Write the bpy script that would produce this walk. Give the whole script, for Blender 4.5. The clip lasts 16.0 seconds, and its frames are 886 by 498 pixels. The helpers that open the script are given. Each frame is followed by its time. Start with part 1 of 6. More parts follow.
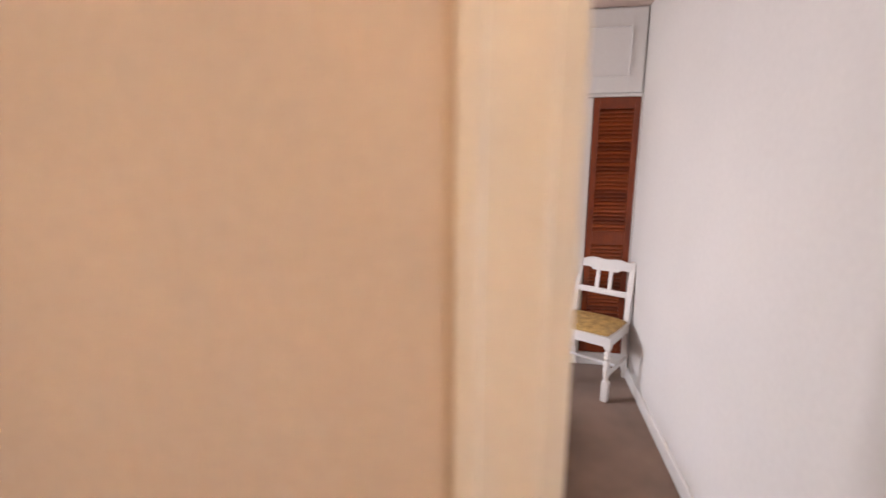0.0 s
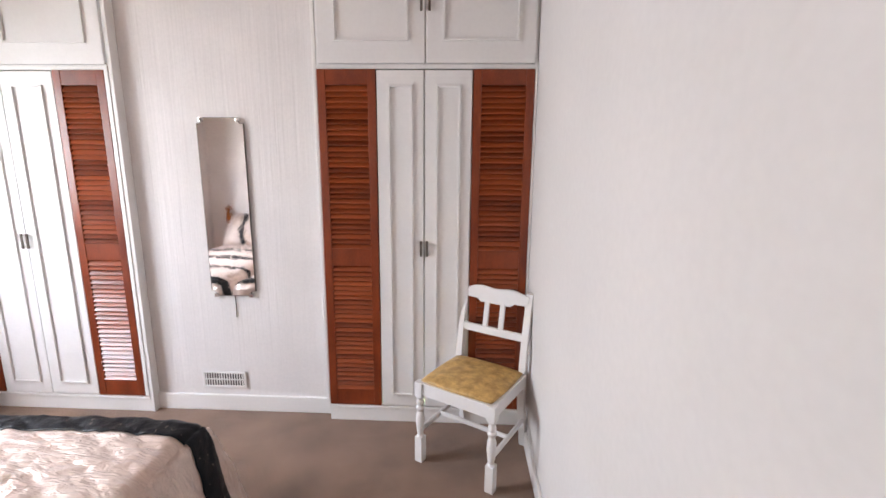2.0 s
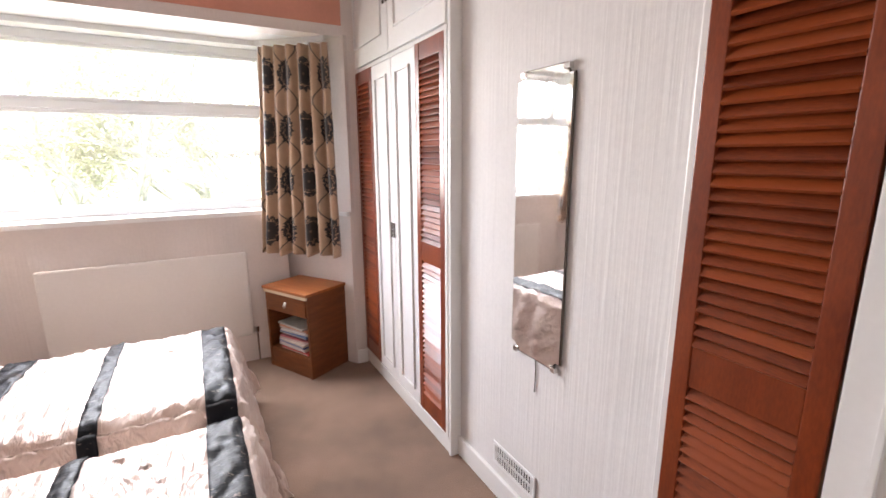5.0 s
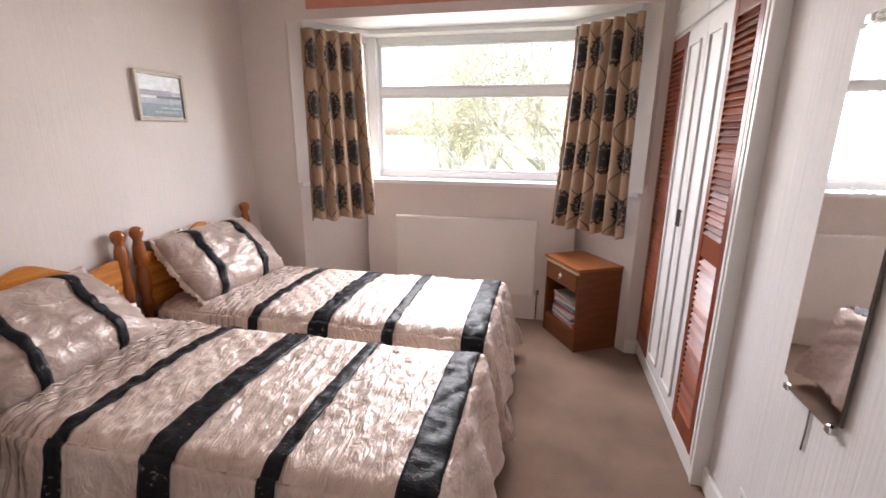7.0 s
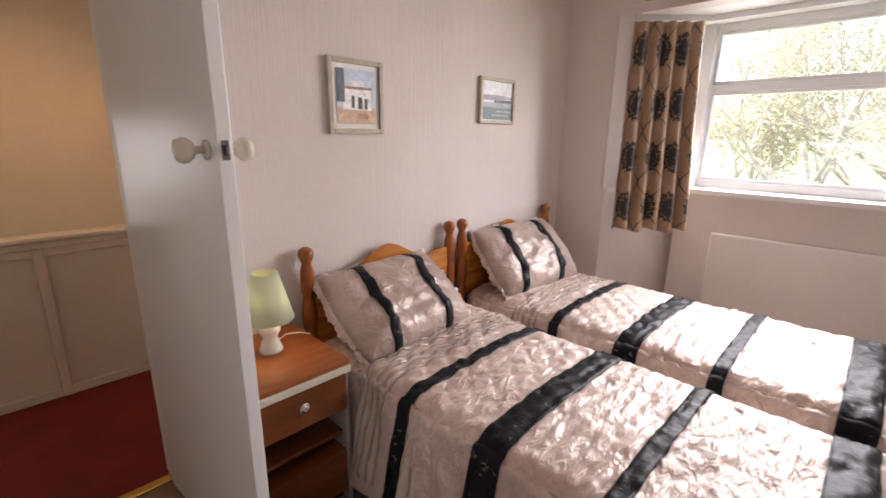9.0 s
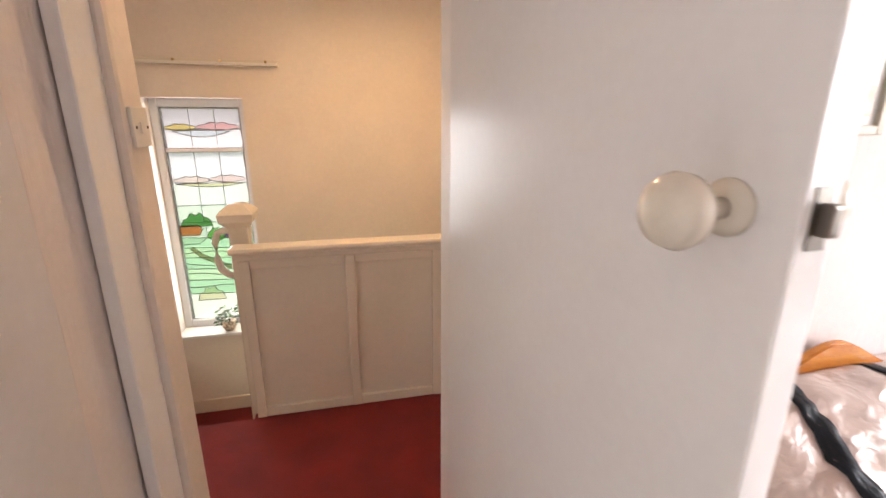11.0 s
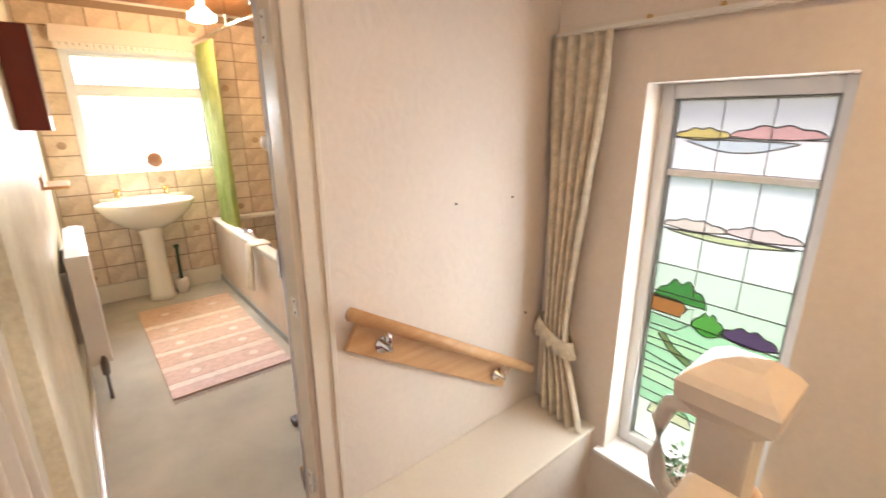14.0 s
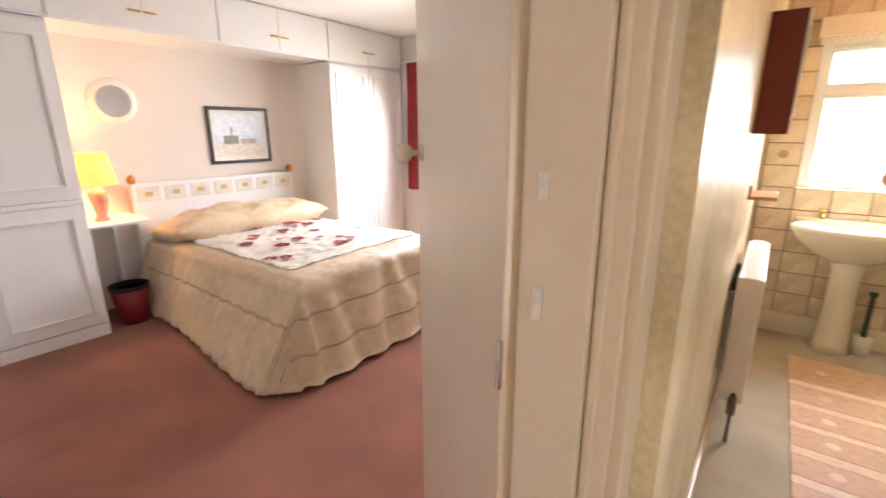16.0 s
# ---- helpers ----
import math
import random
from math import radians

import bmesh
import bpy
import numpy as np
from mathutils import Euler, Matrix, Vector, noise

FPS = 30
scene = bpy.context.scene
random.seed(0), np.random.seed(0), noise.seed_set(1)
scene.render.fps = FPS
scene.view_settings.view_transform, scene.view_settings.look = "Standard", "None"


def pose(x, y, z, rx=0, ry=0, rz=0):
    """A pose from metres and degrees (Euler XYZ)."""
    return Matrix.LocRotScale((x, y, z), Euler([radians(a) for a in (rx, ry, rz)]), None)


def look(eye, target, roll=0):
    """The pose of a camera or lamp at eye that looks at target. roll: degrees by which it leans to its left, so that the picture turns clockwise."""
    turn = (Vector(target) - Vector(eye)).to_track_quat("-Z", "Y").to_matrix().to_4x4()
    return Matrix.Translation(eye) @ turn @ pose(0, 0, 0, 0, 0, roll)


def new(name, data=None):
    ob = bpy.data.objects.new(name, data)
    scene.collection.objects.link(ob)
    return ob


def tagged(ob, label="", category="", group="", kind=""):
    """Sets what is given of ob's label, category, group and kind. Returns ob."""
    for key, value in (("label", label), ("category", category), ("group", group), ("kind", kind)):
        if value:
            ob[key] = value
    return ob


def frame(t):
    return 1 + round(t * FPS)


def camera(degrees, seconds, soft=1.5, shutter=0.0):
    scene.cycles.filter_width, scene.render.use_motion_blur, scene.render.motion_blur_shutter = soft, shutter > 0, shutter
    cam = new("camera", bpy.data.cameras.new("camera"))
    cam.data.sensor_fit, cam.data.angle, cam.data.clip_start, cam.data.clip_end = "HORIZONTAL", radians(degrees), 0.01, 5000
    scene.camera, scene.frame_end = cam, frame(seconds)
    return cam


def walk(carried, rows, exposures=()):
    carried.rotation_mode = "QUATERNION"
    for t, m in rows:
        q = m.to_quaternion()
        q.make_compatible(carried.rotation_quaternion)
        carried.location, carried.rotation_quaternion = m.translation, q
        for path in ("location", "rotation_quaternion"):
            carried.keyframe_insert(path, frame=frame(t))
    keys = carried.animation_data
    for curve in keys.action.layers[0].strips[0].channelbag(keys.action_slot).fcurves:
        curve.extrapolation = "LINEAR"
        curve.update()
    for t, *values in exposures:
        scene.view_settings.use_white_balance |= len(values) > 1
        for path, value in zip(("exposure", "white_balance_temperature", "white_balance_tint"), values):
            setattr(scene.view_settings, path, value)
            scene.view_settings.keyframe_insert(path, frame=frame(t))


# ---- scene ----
cam = camera(89.9, 16.0, shutter=0.2)
EXPOSURES = [(0.0, 5.35, 6900, 21), (1.0, 5.6, 6700, 16), (2.0, 5.45, 6500, 14), (3.0, 5.45, 6850, 16), (3.5, 5.55, 6700, 15), (6.0, 5.15, 6900, 17), (8.5, 4.8, 7000, 19), (9.5, 5.0, 7200, 21), (10.0, 5.38, 7200, 21), (12.3, 6.25, 6250, 12), (13.5, 6.2, 6300, 13), (14.0, 6.08, 6450, 14), (14.5, 5.85, 6900, 16), (15.0, 5.82, 6800, 15), (16.0, 5.74, 7100, 18)]
PATH = [
    (0, (0.228, 0.21, 1.51), (-0.118, 2.143, 1.123), 0.0),
    (0.1, (0.3, 0.244, 1.51), (0.03, 2.187, 1.12), 0.7),
    (0.3, (0.374, 0.295, 1.509), (0.24, 2.256, 1.135), 0.5),
    (0.5, (0.454, 0.365, 1.512), (0.406, 2.329, 1.137), 0.6),
    (0.8, (0.529, 0.496, 1.495), (0.554, 2.462, 1.126), 0.7),
    (1, (0.593, 0.604, 1.488), (0.619, 2.571, 1.124), 0.5),
    (1.5, (0.665, 0.881, 1.5), (0.66, 2.846, 1.126), 0.4),
    (2, (0.637, 1.166, 1.483), (0.554, 3.127, 1.099), 0.5),
    (2.5, (0.594, 1.439, 1.476), (0.352, 3.384, 1.08), 0.5),
    (3, (0.543, 1.673, 1.472), (0.021, 3.56, 1.065), 0.3),
    (3.5, (0.504, 1.918, 1.472), (-0.384, 3.661, 1.053), 0.1),
    (6, (0.472, 2.787, 1.421), (-1.458, 3.034, 0.959), 0.2),
    (6.5, (0.515, 2.814, 1.456), (-1.416, 2.706, 0.948), 0.4),
    (7, (0.573, 2.826, 1.426), (-1.318, 2.41, 0.922), 0.4),
    (7.5, (0.557, 2.805, 1.407), (-1.265, 2.148, 0.905), 0.3),
    (8, (0.569, 2.734, 1.408), (-1.157, 1.858, 0.905), 0.6),
    (8.5, (0.583, 2.633, 1.42), (-0.991, 1.508, 0.915), 0.7),
    (9, (0.585, 2.477, 1.419), (-0.793, 1.117, 0.917), 0.7),
    (9.5, (0.563, 2.296, 1.409), (-0.601, 0.75, 0.906), 0.8),
    (10, (0.542, 2.144, 1.416), (-0.398, 0.452, 0.909), 1.0),
    (10.2, (0.51, 2.036, 1.42), (-0.316, 0.289, 0.906), 0.7),
    (12.3, (0.555, 0.84, 1.461), (0.689, -1.076, 0.905), 0.5),
    (12.5, (0.58, 0.711, 1.457), (0.826, -1.194, 0.899), 0.5),
    (12.7, (0.606, 0.588, 1.462), (0.987, -1.292, 0.897), 0.4),
    (13, (0.625, 0.417, 1.47), (1.272, -1.386, 0.898), 0.2),
    (13.5, (0.73, 0.244, 1.461), (1.773, -1.368, 0.898), 0.2),
    (14, (0.811, 0.144, 1.468), (2.286, -1.083, 0.903), -0.1),
    (14.5, (0.954, 0.079, 1.461), (2.736, -0.643, 0.909), 0.2),
    (15, (1.084, 0.054, 1.456), (3.004, -0.064, 0.909), 0.4),
    (15.5, (1.209, 0.097, 1.439), (3.054, 0.647, 0.899), 0.5),
    (15.8, (1.3, 0.158, 1.438), (3.0, 1.088, 0.918), -0.2),
    (16, (1.335, 0.19, 1.436), (2.888, 1.34, 0.922), -0.2),
]
walk(cam, [(t, look(eye, target, roll)) for t, eye, target, roll in PATH], EXPOSURES)

# ---- world, sun, lamps ----
world = bpy.data.worlds.new("sky")
scene.world = world
world.use_nodes = True
wn = world.node_tree.nodes
sky = wn.new("ShaderNodeTexSky")
sky.sky_type, sky.sun_disc = "NISHITA", False
sky.sun_elevation, sky.sun_rotation = radians(68), radians(170)
sky.air_density, sky.dust_density, sky.ozone_density = 1.0, 4.0, 1.0
world.node_tree.links.new(sky.outputs[0], wn["Background"].inputs[0])
wn["Background"].inputs[1].default_value = 0.05
sun = new("sun", bpy.data.lights.new("sun", "SUN"))
sun.data.energy, sun.data.angle, sun.data.color = 0.5, radians(35), (1.0, 0.95, 0.88)
sun.matrix_world = look((0, 0, 0), (-math.sin(radians(170)) * 0.37, -math.cos(radians(170)) * 0.37, -0.93))


def point_lamp(name, place, watts, colour, radius):
    ob = new(name, bpy.data.lights.new(name, "POINT"))
    ob.location = place
    ob.data.energy, ob.data.color, ob.data.shadow_soft_size = watts, colour, radius
    return ob


def window_light(name, eye, target, width, height, watts):
    """Daylight entering by a window's opening."""
    ob = new(name, bpy.data.lights.new(name, "AREA"))
    ob.matrix_world = look(eye, target)
    ob.data.shape, ob.data.size, ob.data.size_y = "RECTANGLE", width, height
    ob.data.energy, ob.data.color, ob.data.spread = watts, (0.90, 0.95, 1.0), radians(140)
    return ob


window_light("bay_daylight", (-2.82, 2.275, 1.415), (-1.22, 2.275, 0.70), 1.42, 0.58, 1.05)
window_light("bay_top_daylight", (-2.82, 2.275, 1.925), (-1.22, 2.275, 1.21), 1.42, 0.30, 0.55)
window_light("bathroom_daylight", (5.22, -0.43, 1.38), (3.6, -0.43, 0.55), 0.86, 0.5, 0.46)
window_light("bedroom_two_daylight", (5.52, 2.87, 1.5), (3.9, 2.87, 0.9), 1.6, 0.95, 1.35)
window_light("stair_daylight", (1.337, -1.565, 0.85), (1.337, 0.0, 0.8), 0.42, 1.3, 0.2).data.spread = math.pi
# the landing bulb is an unseen source, added for the warm light there
point_lamp("landing_bulb", (0.35, -0.45, 2.24), 0.56, (1.0, 0.66, 0.36), 0.06)
point_lamp("bathroom_bulb", (4.45, -0.74, 2.0), 0.36, (1.0, 0.68, 0.38), 0.04)
point_lamp("bedside_bulb", (2.46, 4.22, 1.2), 0.27, (1.0, 0.58, 0.26), 0.03)
point_lamp("mint_lamp_bulb", (-0.045, 0.955, 0.84), 0.032, (1.0, 0.62, 0.30), 0.02)


# ---- materials ----
def mat(name, colour, rough=0.6, vary=0.12, scale=8.0, fine=120.0, bump=0.1, metal=0.0, other=None, stretch=(1, 1, 1), sheen=0.0, coat=0.0, spread=0.0):
    m = bpy.data.materials.new(name)
    m.use_nodes = True
    n, l = m.node_tree.nodes, m.node_tree.links
    b = n["Principled BSDF"]
    co = n.new("ShaderNodeTexCoord")
    mp = n.new("ShaderNodeMapping")
    mp.inputs["Scale"].default_value = stretch
    l.new(co.outputs["Object"], mp.inputs[0])
    big, small = n.new("ShaderNodeTexNoise"), n.new("ShaderNodeTexNoise")
    for t, s, d in ((big, scale, 4), (small, fine, 3)):
        t.inputs["Scale"].default_value, t.inputs["Detail"].default_value = s, d
        l.new(mp.outputs[0], t.inputs["Vector"])
    ramp = n.new("ShaderNodeValToRGB")
    lo = [max(0, c * (1 - vary)) for c in colour]
    hi = [min(1, c * (1 + vary)) for c in (other or colour)]
    ramp.color_ramp.elements[0].color, ramp.color_ramp.elements[1].color = (*lo, 1), (*hi, 1)
    ramp.color_ramp.elements[0].position, ramp.color_ramp.elements[1].position = 0.35, 0.65
    mix = n.new("ShaderNodeMath")
    mix.operation = "MULTIPLY_ADD"
    mix.inputs[1].default_value = 0.35
    l.new(small.outputs[0], mix.inputs[0])
    half = n.new("ShaderNodeMath")
    half.operation, half.inputs[1].default_value = "MULTIPLY", 0.65
    l.new(big.outputs[0], half.inputs[0])
    l.new(half.outputs[0], mix.inputs[2])
    last = mix.outputs[0]
    if spread:
        info = n.new("ShaderNodeObjectInfo")
        add = n.new("ShaderNodeMath")
        add.operation, add.inputs[1].default_value = "MULTIPLY_ADD", spread
        l.new(info.outputs["Random"], add.inputs[0])
        l.new(last, add.inputs[2])
        sub = n.new("ShaderNodeMath")
        sub.operation, sub.inputs[1].default_value = "SUBTRACT", spread / 2
        l.new(add.outputs[0], sub.inputs[0])
        last = sub.outputs[0]
    l.new(last, ramp.inputs[0])
    l.new(ramp.outputs[0], b.inputs["Base Color"])
    bp = n.new("ShaderNodeBump")
    bp.inputs["Strength"].default_value, bp.inputs["Distance"].default_value = bump, 0.01
    l.new(mix.outputs[0], bp.inputs["Height"])
    l.new(bp.outputs[0], b.inputs["Normal"])
    b.inputs["Roughness"].default_value, b.inputs["Metallic"].default_value = rough, metal
    b.inputs["Sheen Weight"].default_value, b.inputs["Coat Weight"].default_value = sheen, coat
    return m


def wood(name, dark, light, rough, scale=3.0, axis=(1, 1, 12), spread=0.0):
    m = mat(name, dark, rough, 0.0, scale, 60, 0.06, other=light, stretch=axis, spread=spread)
    return m


def shiny(name, colour, rough, metal=1.0):
    return mat(name, colour, rough, 0.05, 6, 90, 0.02, metal)


def glass(name, colour=(1, 1, 1), rough=0.0):
    m = bpy.data.materials.new(name)
    m.use_nodes = True
    b = m.node_tree.nodes["Principled BSDF"]
    b.inputs["Base Color"].default_value = (*colour, 1)
    b.inputs["Roughness"].default_value, b.inputs["Transmission Weight"].default_value = rough, 1.0
    b.inputs["IOR"].default_value = 1.05 if rough == 0 else 1.15
    return m


def glow(name, colour, strength, base=(0.8, 0.75, 0.6)):
    m = mat(name, base, 0.7, 0.05)
    b = m.node_tree.nodes["Principled BSDF"]
    b.inputs["Emission Color"].default_value, b.inputs["Emission Strength"].default_value = (*colour, 1), strength
    return m


def striped_paper(name, colour, relief=0.12):
    """Wallpaper with thin raised vertical strings."""
    m = mat(name, colour, 0.75, 0.05, 2.5, 60, 0.05)
    n, l = m.node_tree.nodes, m.node_tree.links
    co, mp, t, bp = (n.new(k) for k in ("ShaderNodeTexCoord", "ShaderNodeMapping", "ShaderNodeTexNoise", "ShaderNodeBump"))
    mp.inputs["Scale"].default_value = (1, 1, 0.02)
    t.inputs["Scale"].default_value, t.inputs["Detail"].default_value = 90, 3
    l.new(co.outputs["Object"], mp.inputs[0]), l.new(mp.outputs[0], t.inputs["Vector"]), l.new(t.outputs[0], bp.inputs["Height"])
    bp.inputs["Strength"].default_value, bp.inputs["Distance"].default_value = relief, 0.015
    l.new(bp.outputs[0], n["Principled BSDF"].inputs["Normal"])
    return m


def artex(name, colour):
    """Swirled plaster with raised ridges."""
    m = mat(name, colour, 0.65, 0.05, 2.0, 40, 0.05)
    n, l = m.node_tree.nodes, m.node_tree.links
    co, t, bp = (n.new(k) for k in ("ShaderNodeTexCoord", "ShaderNodeTexNoise", "ShaderNodeBump"))
    t.inputs["Scale"].default_value, t.inputs["Detail"].default_value, t.inputs["Distortion"].default_value = 9, 1.5, 2.5
    l.new(co.outputs["Object"], t.inputs["Vector"]), l.new(t.outputs[0], bp.inputs["Height"])
    bp.inputs["Strength"].default_value, bp.inputs["Distance"].default_value = 0.1, 0.02
    l.new(bp.outputs[0], n["Principled BSDF"].inputs["Normal"])
    return m


def damask(name, ground, motif, step_u, step_v, size_u, size_v, lattice=None):
    """Woven cloth with a medallion repeated on a staggered grid in cloth coordinates (metres)."""
    m = mat(name, ground, 0.55, 0.12, 14, 300, 0.15, sheen=0.3)
    n, l = m.node_tree.nodes, m.node_tree.links
    b = n["Principled BSDF"]
    uv = n.new("ShaderNodeUVMap")
    sep = n.new("ShaderNodeSeparateXYZ")
    l.new(uv.outputs[0], sep.inputs[0])

    def op(kind, a, c=None, d=None):
        o = n.new("ShaderNodeMath")
        o.operation = kind
        for i, v in enumerate((a, c, d)):
            if v is None:
                continue
            if isinstance(v, (int, float)):
                o.inputs[i].default_value = v
            else:
                l.new(v, o.inputs[i])
        return o.outputs[0]

    u, v = op("DIVIDE", sep.outputs[0], step_u), op("DIVIDE", sep.outputs[1], step_v)
    fu, fv = op("SUBTRACT", op("FRACT", u), 0.5), op("SUBTRACT", op("FRACT", v), 0.5)
    eu, ev = op("DIVIDE", fu, size_u / step_u), op("DIVIDE", fv, size_v / step_v)
    r = op("SQRT", op("ADD", op("MULTIPLY", eu, eu), op("MULTIPLY", ev, ev)))
    ang = op("ARCTAN2", ev, eu)
    wob = op("MULTIPLY", op("SINE", op("MULTIPLY", ang, 14.0)), 0.05)
    fleck = n.new("ShaderNodeTexNoise")
    fleck.inputs["Scale"].default_value, fleck.inputs["Detail"].default_value = 70, 2
    l.new(uv.outputs[0], fleck.inputs["Vector"])
    rr = op("ADD", op("ADD", r, wob), op("MULTIPLY", op("SUBTRACT", fleck.outputs[0], 0.5), 0.7))
    disc = op("LESS_THAN", rr, 1.0)
    ring = op("MULTIPLY", op("GREATER_THAN", rr, 0.66), op("LESS_THAN", rr, 0.73))
    core = op("LESS_THAN", r, 0.09)
    body = op("SUBTRACT", disc, op("ADD", ring, core))
    if lattice:
        wave = op("MULTIPLY", op("COSINE", op("MULTIPLY", v, 6.2832)), 0.24)
        near = op("LESS_THAN", op("ABSOLUTE", op("SUBTRACT", op("ABSOLUTE", fu), op("ADD", 0.25, wave))), 0.025)
        body = op("MAXIMUM", body, op("MULTIPLY", near, lattice))
    mixer = n.new("ShaderNodeMix")
    mixer.data_type = "RGBA"
    l.new(body, mixer.inputs["Factor"])
    old = b.inputs["Base Color"].links[0].from_socket
    l.new(old, mixer.inputs["A"])
    mixer.inputs["B"].default_value = (*motif, 1)
    l.new(mixer.outputs["Result"], b.inputs["Base Color"])
    return m


RIBBED = striped_paper("ribbed_wallpaper", (0.75, 0.725, 0.71), 0.16)
BATH_PAINT = mat("yellowed_gloss_paint", (0.60, 0.53, 0.36), 0.34, 0.12, 3, 60, 0.02, other=(0.74, 0.68, 0.52))
BATH_PAINT.node_tree.nodes["Principled BSDF"].inputs["Specular IOR Level"].default_value = 0.22
WALLPAPER = striped_paper("string_wallpaper", (0.71, 0.645, 0.605))
PLASTER = mat("painted_plaster", (0.66, 0.635, 0.615), 0.8, 0.04, 1.5, 40, 0.04)
CEILING = mat("white_ceiling_paint", (0.8, 0.78, 0.77), 0.9, 0.04, 2, 50, 0.04)
CREAM = artex("cream_artex", (0.74, 0.66, 0.58))
CREAM_SMOOTH = mat("cream_wall_paint", (0.74, 0.66, 0.57), 0.75, 0.05, 1.5, 50, 0.05)
GLOSS = mat("white_gloss_paint", (0.8, 0.79, 0.77), 0.28, 0.03, 3, 60, 0.02)
GLOSS_CREAM = mat("cream_gloss_paint", (0.74, 0.67, 0.56), 0.25, 0.04, 3, 60, 0.02)
WHITE = mat("white_satin_paint", (0.78, 0.77, 0.76), 0.42, 0.03, 3, 60, 0.03)
LOUVRE = wood("mahogany_stain", (0.14, 0.022, 0.006), (0.26, 0.050, 0.013), 0.32, 4, (4, 4, 1), 0.0)
SLAT = wood("mahogany_slat", (0.13, 0.022, 0.006), (0.29, 0.060, 0.016), 0.3, 3, (1, 6, 6), 0.35)
PINE = wood("varnished_pine", (0.36, 0.10, 0.013), (0.66, 0.27, 0.05), 0.25, 2.5, (1, 6, 12))
PINE_DARK = wood("turned_pine", (0.24, 0.065, 0.015), (0.38, 0.12, 0.03), 0.22, 5, (6, 6, 1))
TEAK = wood("teak_veneer", (0.11, 0.029, 0.006), (0.19, 0.056, 0.014), 0.45, 3, (2, 2, 12))
TEAK_TOP = wood("teak_top", (0.23, 0.062, 0.012), (0.33, 0.10, 0.022), 0.45, 3, (2, 12, 2))
RAIL_WOOD = wood("pale_pine_rail", (0.55, 0.30, 0.13), (0.68, 0.42, 0.21), 0.45, 3, (12, 1, 12))
CARPET = mat("brown_carpet", (0.22, 0.138, 0.095), 0.98, 0.30, 3, 190, 0.9, sheen=0.2)
RED_CARPET = mat("red_carpet", (0.15, 0.008, 0.006), 0.98, 0.25, 5, 260, 0.7, sheen=0.03)
PINK_CARPET = mat("dusty_pink_carpet", (0.31, 0.108, 0.066), 0.98, 0.22, 2.2, 200, 0.8, sheen=0.2)
GREY_CARPET = mat("grey_green_carpet", (0.42, 0.385, 0.30), 0.98, 0.18, 3, 380, 0.6, sheen=0.1)


def satin(name, dark, light, ridge=9.0, gloss=0.43, relief=0.6, grain=(0.75, 1.9, 1.0)):
    """Crumpled satin: soft sheen, sharp pull lines over slow folds, and a faint embossed weave."""
    m = bpy.data.materials.new(name)
    m.use_nodes = True
    n, l = m.node_tree.nodes, m.node_tree.links
    b = n["Principled BSDF"]
    co = n.new("ShaderNodeTexCoord")
    heights = []
    for scale, detail, warp, stretch, weight in ((ridge, 2.2, 0.9, grain, -1.0), (ridge * 2.6, 2.0, 0.6, grain, 0.42), (ridge * 9, 2.0, 0.0, (1, 1, 1), 0.08)):
        mp, t, k = n.new("ShaderNodeMapping"), n.new("ShaderNodeTexNoise"), n.new("ShaderNodeMath")
        mp.inputs["Scale"].default_value = stretch
        t.inputs["Scale"].default_value, t.inputs["Detail"].default_value, t.inputs["Distortion"].default_value = scale, detail, warp
        l.new(co.outputs["Object"], mp.inputs[0]), l.new(mp.outputs[0], t.inputs["Vector"])
        fold = n.new("ShaderNodeMath")
        fold.operation, fold.inputs[1].default_value = "SUBTRACT", 0.5
        l.new(t.outputs[0], fold.inputs[0])
        crease = n.new("ShaderNodeMath")
        crease.operation = "ABSOLUTE"
        l.new(fold.outputs[0], crease.inputs[0])
        k.operation, k.inputs[1].default_value = "MULTIPLY", weight
        l.new(crease.outputs[0], k.inputs[0])
        heights.append(k.outputs[0])
    total = heights[0]
    for h in heights[1:]:
        add = n.new("ShaderNodeMath")
        l.new(total, add.inputs[0]), l.new(h, add.inputs[1])
        total = add.outputs[0]
    bp = n.new("ShaderNodeBump")
    bp.inputs["Strength"].default_value, bp.inputs["Distance"].default_value = relief, 0.04
    l.new(total, bp.inputs["Height"]), l.new(bp.outputs[0], b.inputs["Normal"])
    tone, ramp = n.new("ShaderNodeTexNoise"), n.new("ShaderNodeValToRGB")
    tone.inputs["Scale"].default_value, tone.inputs["Detail"].default_value = 5, 4
    l.new(co.outputs["Object"], tone.inputs["Vector"]), l.new(tone.outputs[0], ramp.inputs[0])
    ramp.color_ramp.elements[0].color, ramp.color_ramp.elements[1].color = (*dark, 1), (*light, 1)
    ramp.color_ramp.elements[0].position, ramp.color_ramp.elements[1].position = 0.32, 0.68
    l.new(ramp.outputs[0], b.inputs["Base Color"])
    b.inputs["Roughness"].default_value, b.inputs["Metallic"].default_value = gloss, 0.14
    b.inputs["Specular IOR Level"].default_value, b.inputs["Sheen Weight"].default_value = 0.7, 0.15
    return m


